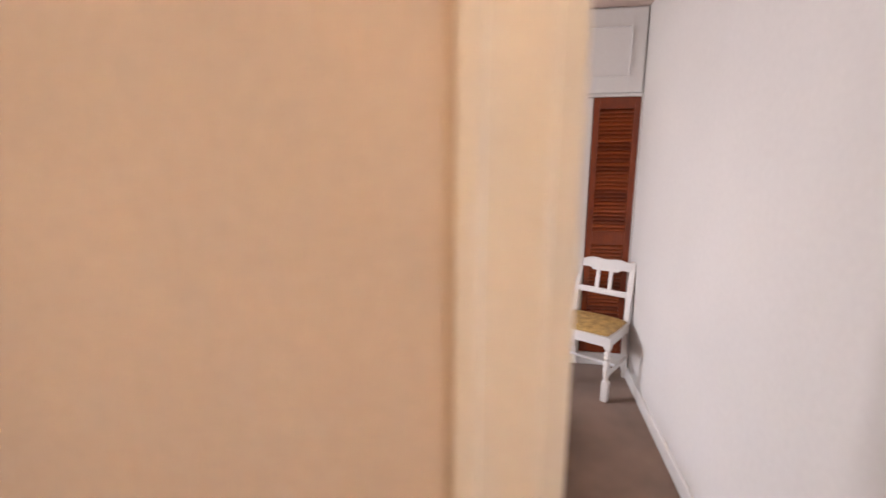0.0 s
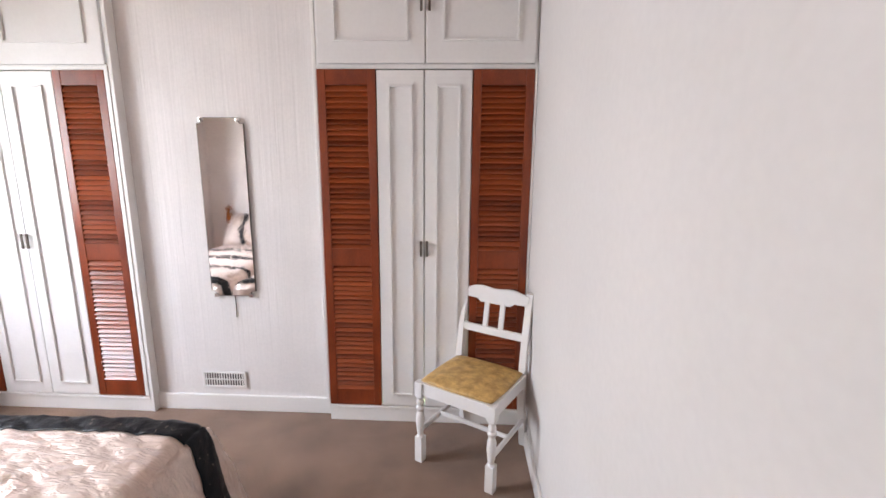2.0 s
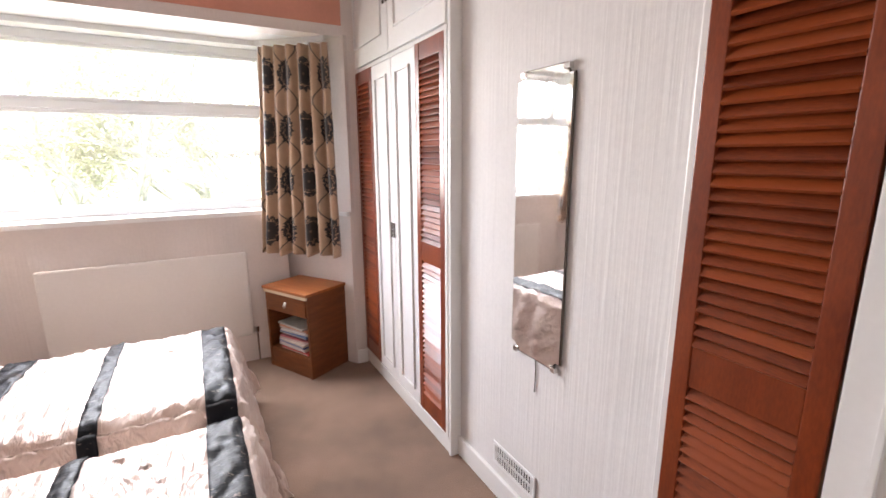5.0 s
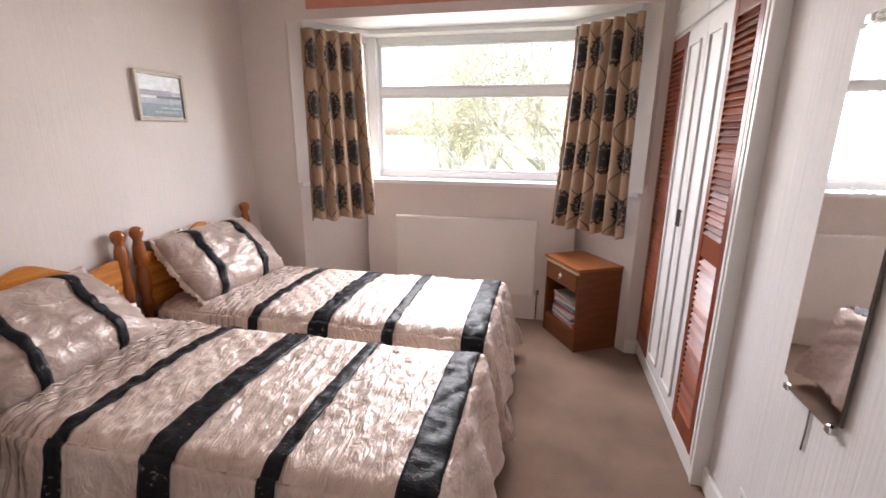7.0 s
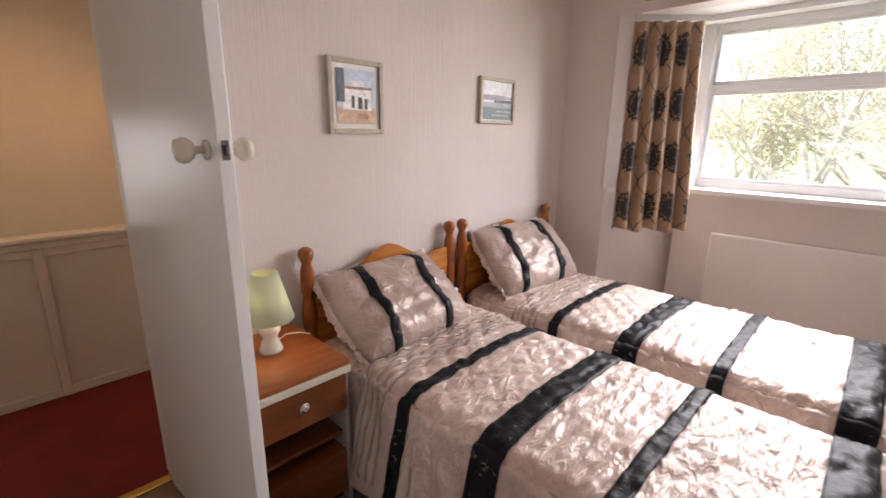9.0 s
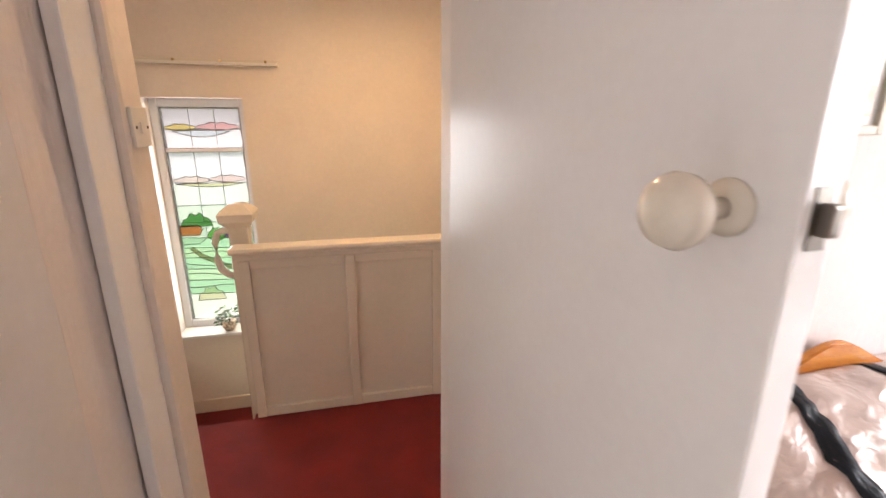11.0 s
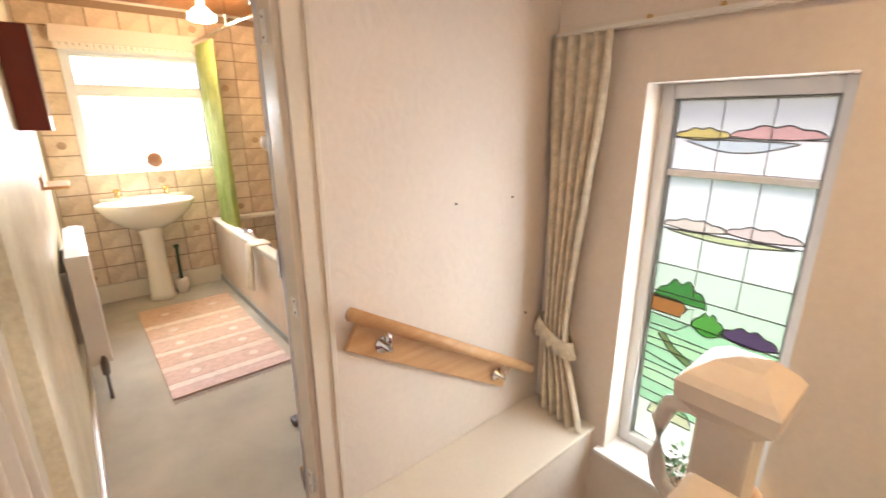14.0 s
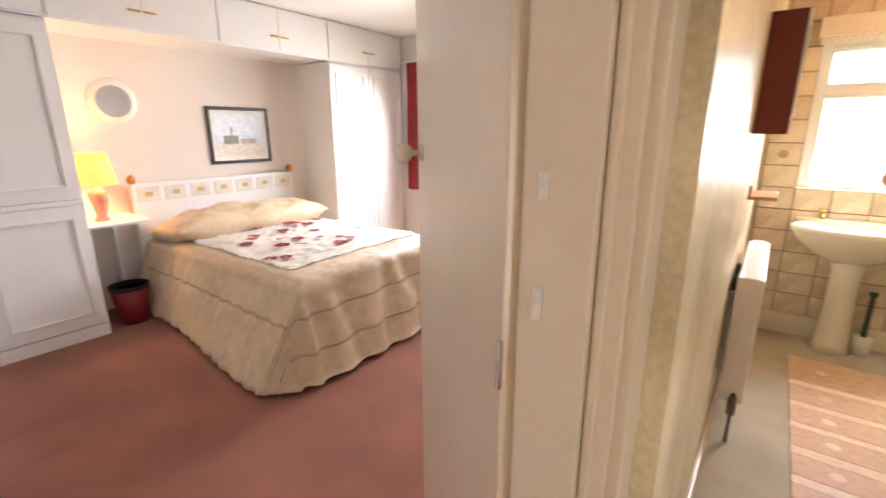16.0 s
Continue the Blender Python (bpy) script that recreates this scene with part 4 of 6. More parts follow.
part("plinth", cube(-W + 0.016, 0.015, 0, -0.016, D - 0.01, 0.1299, 0.003), TEAK, na)
base = pose(-2.27, 3.09, 0, 0, 0, 28.5)
MAG = [(0.45, 0.05, 0.05), (0.55, 0.52, 0.48), (0.06, 0.10, 0.28), (0.60, 0.56, 0.50), (0.35, 0.08, 0.10), (0.10, 0.16, 0.30), (0.62, 0.60, 0.58), (0.5, 0.2, 0.12), (0.5, 0.48, 0.42)]
z = 0.142
for i, c in enumerate(MAG):
    hgt = random.uniform(0.014, 0.026)
    if i == 5:
        z += 0.012
    g = thing("magazine", base @ pose(-W / 2 + random.uniform(-0.02, 0.02), 0.16 + random.uniform(-0.01, 0.01), z, 0, 0, random.uniform(-5, 5)), "closed magazine in a stack on the cabinet shelf", "magazine", "stacked magazines")
    part("cover", cube(-0.135, -0.12, 0.0, 0.135, 0.12, hgt - 0.001, 0.002), mat("magazine_cover", c, 0.35, 0.15, 25), g)
    part("page_block", cube(-0.131, -0.1225, 0.005, 0.131, -0.1195, 0.005 + 0.4 * (hgt - 0.009)), mat("paper_edge", (0.45, 0.43, 0.39), 0.8), g)
    z += hgt

lp = thing("table_lamp", pose(-0.045, 0.955, 0.625), "small table lamp with a mint fabric shade and cream waisted base", "lamp")
part("base", lathe([(0.043, 0), (0.043, 0.008), (0.028, 0.05), (0.027, 0.058), (0.04, 0.082), (0.04, 0.09), (0.026, 0.118), (0.012, 0.124), (0.012, 0.15)], 28), CERAMIC, lp, "cream ceramic waisted lamp base", True)
bm = bmesh.new()
lo = [bm.verts.new((0.092 * math.cos(a), 0.092 * math.sin(a), 0.128)) for a in (2 * math.pi * i / 40 for i in range(40))]
hi = [bm.verts.new((0.046 * math.cos(a), 0.046 * math.sin(a), 0.305)) for a in (2 * math.pi * i / 40 for i in range(40))]
for i in range(40):
    bm.faces.new((lo[i], lo[(i + 1) % 40], hi[(i + 1) % 40], hi[i]))
sh = part("shade", bm, SHADE, lp, "conical mint green fabric shade", True)
sh.modifiers.new("thickness", "SOLIDIFY").thickness = 0.003
part("cord", tube([(-0.03, -0.035, 0.006), (-0.07, -0.02, 0.035), (-0.10, 0.03, 0.05), (-0.14, 0.03, 0.032), (-0.17, -0.02, 0.006)], 0.003), PLASTIC, lp, "white lamp cord", True)


# ---- pictures ----
def picture(x, y, z0, z1, w, m, label, frame_mat, depth, patches, category="picture", mount=0.02, border=0.022):
    p = thing("framed_picture", m, label, category, "framed pictures")
    hgt = z1 - z0
    bm = bmesh.new()
    for q in ((-w / 2, 0, -w / 2 + border, hgt), (w / 2 - border, 0, w / 2, hgt), (-w / 2 + border, 0, w / 2 - border, border), (-w / 2 + border, hgt - border, w / 2 - border, hgt)):
        add_box(bm, q[0], 0, q[1], q[2], depth, q[3], 0.004)
    part("frame", bm, frame_mat, p)
    part("mount", cube(-w / 2 + border, 0.002, border, w / 2 - border, 0.008, hgt - border), mat("picture_mount", (0.62, 0.60, 0.55), 0.7), p)
    iw, ih = w - 2 * (border + mount), hgt - 2 * (border + mount)
    canvas = part("painting", cube(-iw / 2, 0.008, border + mount, iw / 2, 0.010, border + mount + ih), mat("painted_ground", patches[0], 0.6, 0.2, 30), p)
    for k, (a, c, b, d, col) in enumerate(patches[1:]):
        bmq = cube(-iw / 2 + a * iw, 0.0102 + 0.0003 * k, border + mount + c * ih, -iw / 2 + b * iw, 0.0104 + 0.0003 * k, border + mount + d * ih)
        part("brushwork", bmq, mat("painted_patch", col, 0.6, 0.25, 45), canvas)
    part("glazing", cube(-w / 2 + border, 0.0135, border, w / 2 - border, 0.0145, hgt - border), CLEAR, p).visible_shadow = False
    return p


CREAM_FRAME = mat("distressed_cream_frame", (0.46, 0.42, 0.33), 0.5, 0.15, 20)
# seen from the room the local x axis runs towards -x of the world
picture(0, 0, 1.415, 1.725, 0.285, pose(-0.598, 0.757, 1.415, 0, 0, 0), "cream framed painting of a white village house", CREAM_FRAME, 0.02,
        [(0.42, 0.48, 0.55), (0, 0, 1, 0.30, (0.50, 0.33, 0.22)), (0.12, 0.26, 0.85, 0.66, (0.68, 0.66, 0.62)), (0.30, 0.62, 0.70, 0.80, (0.62, 0.60, 0.58)), (0.10, 0.64, 0.86, 0.69, (0.24, 0.13, 0.09)),
         (0.80, 0.40, 1.0, 1.0, (0.10, 0.11, 0.12)), (0.36, 0.28, 0.47, 0.50, (0.06, 0.06, 0.07)), (0.22, 0.28, 0.30, 0.48, (0.08, 0.07, 0.07)), (0.56, 0.30, 0.64, 0.52, (0.10, 0.09, 0.09)), (0.2, 0.1, 0.5, 0.2, (0.36, 0.20, 0.12))])
picture(0, 0, 1.48, 1.737, 0.325, pose(-1.59, 0.757, 1.48, 0, 0, 0), "cream framed seascape painting", CREAM_FRAME, 0.02,
        [(0.56, 0.58, 0.58), (0, 0, 1, 0.32, (0.11, 0.15, 0.16)), (0, 0.32, 1, 0.46, (0.28, 0.31, 0.33)), (0, 0.46, 0.62, 0.54, (0.05, 0.06, 0.07)), (0.1, 0.08, 0.7, 0.14, (0.24, 0.27, 0.24)), (0.25, 0.52, 1, 0.66, (0.22, 0.21, 0.24)), (0, 0.56, 0.3, 0.64, (0.30, 0.30, 0.33)), (0.05, 0.2, 0.55, 0.24, (0.30, 0.33, 0.33))], border=0.02, mount=0.006)

# ---- radiator ----
rd = thing("radiator", pose(-2.75, 2.26, 0.0), "flat cream enamelled panel radiator below the bay window", "radiator")
part("panel", cube(-0.03, -0.555, 0.2, 0.0, 0.555, 0.80, 0.012), RAD, rd)
part("top_grille", cube(-0.09, -0.555, 0.785, -0.031, 0.555, 0.802, 0.004), RAD, rd)
part("rear_panel", cube(-0.1, -0.55, 0.2, -0.085, 0.55, 0.785, 0.005), RAD, rd)
for yy in (-0.5, 0.5):
    part("bracket", cube(-0.148, yy - 0.02, 0.3, -0.1, yy + 0.02, 0.7), RAD, rd)
    part("valve", lathe([(0.012, 0), (0.012, 0.2), (0.02, 0.21), (0.02, 0.25)], 12, pose(-0.04, yy * 1.16, 0.0)), CHROME, rd)


# ---- curtains ----
def curtain(name, rail, z0, z1, folds, depth, material, label, width_at=None, cloth=1.6, category="curtain", group=""):
    """A gathered curtain hung along a rail of plan points; width_at(t) squeezes it around the rail's start, t from 0 at the top to 1."""
    c = thing(name, pose(0, 0, 0), label, category, group)
    pts = [Vector((*p, 0)) for p in rail]
    lens = [0]
    for a, b in zip(pts, pts[1:]):
        lens.append(lens[-1] + (b - a).length)
    nu, nv = folds * 12, 46
    bm = bmesh.new()
    uvl = bm.loops.layers.uv.new("cloth")
    grid = []
    for i in range(nu + 1):
        grid.append([])
        for j in range(nv + 1):
            t = j / nv
            span, centre = (width_at(t) if width_at else (1.0, 0.5))
            u = (i / nu - 0.5) * span + centre
            dist = min(max(u, 0.0), 1.0) * lens[-1]
            k = max(0, min(len(lens) - 2, next((q for q in range(len(lens) - 1) if dist <= lens[q + 1]), len(lens) - 2)))
            d = (pts[k + 1] - pts[k]).normalized()
            base = pts[k] + d * (dist - lens[k]) + d * (u - min(max(u, 0.0), 1.0)) * lens[-1]
            side = Vector((-d.y, d.x, 0))
            ph = 2 * math.pi * folds * i / nu
            amp = depth * (0.55 + 0.45 * t) * (1 + 0.35 * noise.noise(Vector((i * 0.05, t * 1.5, folds))))
            off = amp * math.sin(ph + 0.6 * noise.noise(Vector((i * 0.03, t * 2.0, 3.0)))) + 0.008 * noise.noise(Vector((i * 0.11, t * 9, 1.0)))
            p = base + side * off
            grid[-1].append((bm.verts.new((p.x, p.y, z1 + (z0 - z1) * t + (0.012 * math.sin(ph * 0.5) if j == nv else 0))), i / nu * lens[-1] * cloth, (1 - t) * (z1 - z0)))
    for i in range(nu):
        for j in range(nv):
            q = (grid[i][j], grid[i + 1][j], grid[i + 1][j + 1], grid[i][j + 1])
            f = bm.faces.new([a[0] for a in q])
            for loop, a in zip(f.loops, q):
                loop[uvl].uv = (a[1], a[2])
    ob = part("cloth", bm, material, c, "", True)
    ob.modifiers.new("thickness", "SOLIDIFY").thickness = 0.004
    return c


curtain("curtain", [(-2.345, 1.19), (-2.635, 1.53)], 0.80, 2.10, 5, 0.04, CURTAIN_BAY, "beige bay curtain with black medallion print, drawn back", lambda t: (0.92 + 0.16 * t, 0.5 + 0.07 * t), 1.55, group="bay curtains")
curtain("curtain", [(-2.67, 2.97), (-2.345, 3.355)], 0.79, 2.10, 6, 0.04, CURTAIN_BAY, "beige bay curtain with black medallion print, gathered open", lambda t: (0.92 + 0.22 * t, 0.5 - 0.08 * t), 1.55, group="bay curtains")
tr = thing("curtain_track", pose(0, 0, 0), "white bay curtain track below the soffit", "curtain track")
for p, q in (((-2.39, 1.2), (-2.72, 1.54)), ((-2.72, 1.54), (-2.72, 2.98)), ((-2.72, 2.98), (-2.39, 3.33))):
    m, length = local_wall(p, q)
    bm = cube(0, -0.01, 2.112, length, 0.01, 2.145, 0.003)
    bm.transform(m)
    part("track", bm, PVC, tr)

# ---- chair ----
ch = thing("dining_chair", pose(0.447, 3.166, 0, 0, 0, -30.4), "white painted chair with turned legs and mustard brocade seat", "chair")
SW, SD = 0.395, 0.36
TURN = [(0.02, 0.0), (0.021, 0.13), (0.021, 0.135), (0.014, 0.145), (0.018, 0.17), (0.023, 0.21), (0.021, 0.25), (0.014, 0.275), (0.02, 0.285), (0.022, 0.295), (0.014, 0.305), (0.02, 0.315), (0.018, 0.33), (0.013, 0.34), (0.02, 0.35), (0.02, 0.36)]
for x in (0, SW):
    bm = lathe(TURN, 18, pose(x, 0, 0))
    add_box(bm, x - 0.021, -0.021, 0.0, x + 0.021, 0.021, 0.135, 0.003)
    add_box(bm, x - 0.021, -0.021, 0.355, x + 0.021, 0.021, 0.43, 0.003)
    part("front_leg", bm, WHITE, ch, "", False)
for x in (0.012, SW - 0.012):
    bm = bmesh.new()
    pts = [(0.05, 0.0), (0.0, 0.25), (0.0, 0.45), (0.02, 0.62), (0.062, 0.835)]
    for (a, za), (b, zb) in zip(pts, pts[1:]):
        vs = [bm.verts.new((x + sx * 0.017, SD + yy + sy * 0.016, zz)) for yy, zz in ((a, za), (b, zb)) for sx, sy in ((-1, -1), (1, -1), (1, 1), (-1, 1))]
        for q in ((0, 1, 5, 4), (1, 2, 6, 5), (2, 3, 7, 6), (3, 0, 4, 7), (0, 3, 2, 1), (4, 5, 6, 7)):
            bm.faces.new([vs[i] for i in q])
    bmesh.ops.remove_doubles(bm, verts=bm.verts, dist=1e-5)
    part("back_leg", bm, WHITE, ch)
for q in ((0.02, -0.012, SW - 0.02, 0.012), (0.02, SD - 0.012, SW - 0.02, SD + 0.012)):
    part("seat_rail", cube(q[0], q[1], 0.365, q[2], q[3], 0.43, 0.004), WHITE, ch)
for x in (0, SW - 0.0):
    part("seat_rail", cube(x - 0.012, 0.02, 0.365, x + 0.012, SD - 0.01, 0.43, 0.004), WHITE, ch)
bm = cushion(SW + 0.01, SD + 0.02, 0.05, 8.0, 20)
bm.transform(pose(SW / 2, SD / 2 - 0.005, 0.437))
part("seat_pad", bm, UPHOLSTERY, ch, "mustard brocade seat pad", True)
for x in (0.0, SW):
    part("stretcher", tube([(x, 0.02, 0.17), (x, SD + 0.03, 0.17)], 0.012), WHITE, ch)
part("stretcher", tube([(0.0, SD * 0.5, 0.172), (SW, SD * 0.5, 0.172)], 0.012), WHITE, ch)
top_out = [(0.01, 0.77), (0.09, 0.77), (0.11, 0.752), (0.285, 0.752), (0.305, 0.77), (SW - 0.01, 0.77)] + [(SW - 0.01 - (SW - 0.02) * i / 16, 0.828 + 0.012 * math.sin(math.pi * i / 16) - 0.006 * math.cos(4 * math.pi * i / 16)) for i in range(17)]
bm = extrude_outline(top_out, 0.02, 0.004)
bm.transform(pose(0, SD + 0.035, 0, 0, 0, 0))
part("crest_rail", bm, WHITE, ch)
part("cross_rail", cube(0.01, SD + 0.006, 0.59, SW - 0.01, SD + 0.026, 0.63, 0.004), WHITE, ch)
for x in (SW / 2 - 0.045, SW / 2 + 0.045):
    bm = cube(-0.014, -0.007, 0, 0.014, 0.007, 0.14, 0.003)
    bm.transform(pose(x, SD + 0.018, 0.625, -9, 0, 0))
    part("splat", bm, WHITE, ch)


# ---- landing and stairs ----
hw = structure("wall_half", cube(-0.4999, -0.57, 0.0, 0.985, -0.525, 0.8655), GLOSS_CREAM, "cream painted panelled half wall beside the stairs", "half wall")
for x0, x1 in ((0.94, 0.985), (0.465, 0.51), (0.035, 0.08), (-0.4995, -0.45)):
    part("batten", cube(x0, -0.525, 0.0, x1, -0.500, 0.83, 0.004), GLOSS_CREAM, hw)
for z0, z1 in ((0.0, 0.05), (0.79, 0.83)):
    for x0, x1 in ((0.5105, 0.9395), (0.0805, 0.4645), (-0.4495, 0.0345)):
        part("panel_rail", cube(x0, -0.525, z0, x1, -0.504, z1, 0.004), GLOSS_CREAM, hw)
part("frieze", cube(-0.4995, -0.525, 0.8305, 1.0, -0.49, 0.8655, 0.01), GLOSS_CREAM, hw)
part("cap_rail", cube(-0.4995, -0.575, 0.866, 1.02, -0.465, 0.897, 0.014), GLOSS_CREAM, hw, "cream moulded cap rail")
nw = thing("newel_post", pose(1.0, -0.69, 0), "cream painted stair newel with a chamfered square cap", "newel post")
part("post", cube(-0.046, -0.046, -0.7, 0.046, 0.046, 0.98, 0.008), GLOSS_CREAM, nw)
part("neck", lathe([(0.035, 0.955), (0.05, 0.965), (0.05, 0.985)], 24), GLOSS_CREAM, nw, "", True)
part("cap", lathe([(0.066, 0.955), (0.082, 0.97), (0.108, 0.99), (0.112, 1.025), (0.096, 1.04), (0.05, 1.068), (0.01, 1.075)], 4, pose(0, 0, 0, 0, 0, 45)), GLOSS_CREAM, nw, "square cap with a low pyramid top")
part("gooseneck", tube([(0.03, 0.0, 0.935), (0.07, 0.0, 0.94), (0.105, 0.0, 0.925), (0.12, 0, 0.88), (0.118, 0, 0.79), (0.105, 0.0, 0.74), (0.07, 0.0, 0.71), (0.03, 0.0, 0.70)], 0.017, 12), GLOSS_CREAM, nw, "curved cream handrail easing", True)


def slope_box(p, q, w, h):
    """A rectangular bar from p to q, w wide across and h high."""
    d = Vector(q) - Vector(p)
    bm = cube(0, -w / 2, -h / 2, d.length, w / 2, h / 2, 0.003)
    bm.transform(Matrix.Translation(p) @ d.to_track_quat("X", "Z").to_matrix().to_4x4())
    return bm


hr = thing("stair_handrail", pose(0, 0, 0), "round pale pine handrail on a backing board", "handrail")
part("backing_board", slope_box((1.988, -0.45, 0.80), (1.988, -1.20, 0.35), 0.02, 0.10), RAIL_WOOD, hr, "pale pine backing board")
part("rail", tube([(1.93, -0.423, 0.904), (1.93, -1.30, 0.378)], 0.022, 20), RAIL_WOOD, hr, "", True)
for y in (-0.56, -1.13):
    z = 0.904 - 0.6 * (-0.423 - y)
    bk = part("bracket", lathe([(0.03, 0), (0.03, 0.006), (0.012, 0.012), (0.01, 0.05)], 18, pose(1.977, y, z - 0.085, 0, -90, 0)), CHROME, hr, "chrome handrail bracket", True)
    part("arm", tube([(1.93, y, z - 0.085), (1.928, y, z - 0.04), (1.93, y, z - 0.015)], 0.007), CHROME, bk, "", True)
lr = thing("lower_handrail", pose(0, 0, 0), "pale pine handrail of the lower stair flight", "handrail")
part("rail", tube([(1.08, -1.40, 0.29), (-0.3, -1.40, -0.95)], 0.02, 16), RAIL_WOOD, lr, "", True)
for x in (0.95, -0.1):
    part("bracket", cube(x - 0.015, -1.45, 0.29 - (1.08 - x) * 0.9 - 0.05, x + 0.015, -1.40, 0.29 - (1.08 - x) * 0.9 - 0.015), CHROME, lr)
for y, z in ((-0.906, 1.171), (-1.208, 1.163), (-1.33, 0.62)):
    nl = thing("wall_nail", pose(2.0, y, z), "small dark nail in the cream plaster", "nail", "wall nails")
    part("head", lathe([(0.005, 0), (0.004, 0.006)], 10, pose(0, 0, 0, 0, -90, 0)), DARK_METAL, nl)

sw = thing("light_switch", pose(0.945, 0.435, 1.43), "white plastic single rocker light switch", "light switch")
part("plate", cube(-0.009, -0.043, -0.043, 0, 0.043, 0.043, 0.003), PLASTIC, sw)
part("rocker", cube(-0.013, -0.010, -0.013, -0.0088, 0.010, 0.013, 0.002), PLASTIC, sw)
for y in (-0.03, 0.03):
    part("screw", lathe([(0.0035, 0), (0.0035, 0.0015)], 10, pose(-0.009, y, 0, 0, -90, 0)), DARK_METAL, sw)


def stair_width(t):
    if t < 0.73:
        k = soft(t / 0.73)
        return 1.0 - 0.52 * k, 0.5 - 0.06 * k
    k = soft((t - 0.73) / 0.27)
    return 0.48 + 0.34 * k, 0.44 + 0.18 * k


ct = curtain("curtain", [(1.985, -1.395), (1.73, -1.395)], 0.157, 1.765, 5, 0.028, CURTAIN_STAIR, "sage brocade curtain tied back at the stair window", stair_width, 1.8)
bm = bmesh.new()
ring = []
for i in range(49):
    a = 2 * math.pi * i / 48
    x, y = 1.873 + 0.082 * math.cos(a), -1.395 + 0.045 * math.sin(a)
    zc = 0.545 + 0.045 * math.cos(a)
    fl = 0.012 * math.sin(i * 2.1)
    ring.append([bm.verts.new((x, y, zc + 0.028)), bm.verts.new((x + 0.006 * math.cos(a), y + 0.006 * math.sin(a), zc)), bm.verts.new((x + (0.016 + fl) * math.cos(a), y + (0.016 + fl) * math.sin(a), zc - 0.045))])
for a, b in zip(ring, ring[1:]):
    for k in range(2):
        bm.faces.new((a[k], b[k], b[k + 1], a[k + 1]))
tb = part("tieback", bm, CURTAIN_STAIR, ct, "frilled fabric tieback", True)
tb.modifiers.new("thickness", "SOLIDIFY").thickness = 0.005
for vert in ct.children[0].data.vertices:
    k = min(1.0, max(0.0, (0.42 - vert.co.z) / 0.26))
    lean = k * k * max(0.0, (1.95 - vert.co.x) / 0.25)
    vert.co.x -= 0.05 * lean
    vert.co.y += 0.05 * lean
    if vert.co.x < 1.655:
        vert.co.z -= 0.07 * k * k
rl = thing("curtain_rail", pose(0, 0, 0), "painted wooden curtain rail board above the stair window", "curtain rail")
part("board", cube(0.834, -1.4495, 1.765, 1.99, -1.43, 1.80, 0.003), GLOSS_CREAM, rl)
part("track", cube(0.834, -1.43, 1.768, 1.99, -1.405, 1.782, 0.003), PLASTIC, rl)
for x in (0.9, 1.15, 1.4, 1.62):
    part("hook", cube(x - 0.006, -1.428, 1.783, x + 0.006, -1.412, 1.796, 0.002), BRASS, rl)

# stained glass stair window
sgw = thing("window_6", pose(0, 0, 0), "leaded stained glass stair window with a cottage landscape", "window")
sgw["kind"] = "structure"
X0, X1, Z0, Z1, GY = 1.06, 1.615, 0.065, 1.585, -1.60
bm = bmesh.new()
for q in ((X0, Z0, X0 + 0.045, Z1), (X1 - 0.045, Z0, X1, Z1), (X0 + 0.045, Z0, X1 - 0.045, Z0 + 0.05), (X0 + 0.045, Z1 - 0.05, X1 - 0.045, Z1)):
    add_box(bm, q[0], GY - 0.03, q[1], q[2], GY + 0.035, q[3], 0.006)
part("window_frame", bm, PVC, sgw)
bm = bmesh.new()
for q in ((X0 + 0.045, Z0 + 0.05, X0 + 0.052, Z1 - 0.05), (X1 - 0.052, Z0 + 0.05, X1 - 0.045, Z1 - 0.05), (X0 + 0.052, Z1 - 0.058, X1 - 0.052, Z1 - 0.05)):
    add_box(bm, q[0], GY - 0.01, q[1], q[2], GY + 0.022, q[3], 0.003)
part("bead", bm, mat("grey_gasket", (0.22, 0.22, 0.21), 0.6), sgw)
part("transom", cube(X0 + 0.045, GY - 0.02, 1.262, X1 - 0.045, GY + 0.02, 1.285, 0.004), PVC, sgw)
structure("sill_stairs", cube(1.03, -1.57, 0.045, 1.645, -1.41, 0.0655, 0.006), GLOSS, "white painted stair window sill", "window sill")
ga, gb = X0 + 0.055, X1 - 0.055


def stain(name, colour, flashed=False):
    """Obscure coloured glass; flashed glass is a thin tint laid over another pane."""
    colour = colour if flashed else tuple(c * 0.105 for c in colour)
    m = glass(name, colour, 0.0)
    n, l = m.node_tree.nodes, m.node_tree.links
    tr_, mixn, diff = n.new("ShaderNodeBsdfTransparent"), n.new("ShaderNodeMixShader"), n.new("ShaderNodeBsdfTranslucent")
    tr_.inputs[0].default_value, diff.inputs[0].default_value = (*colour, 1), (*colour, 1)
    mixn.inputs[0].default_value = 0.0 if flashed else 0.75
    l.new(tr_.outputs[0], mixn.inputs[1]), l.new(diff.outputs[0], mixn.inputs[2])
    l.new(mixn.outputs[0], n["Material Output"].inputs[0])
    return m


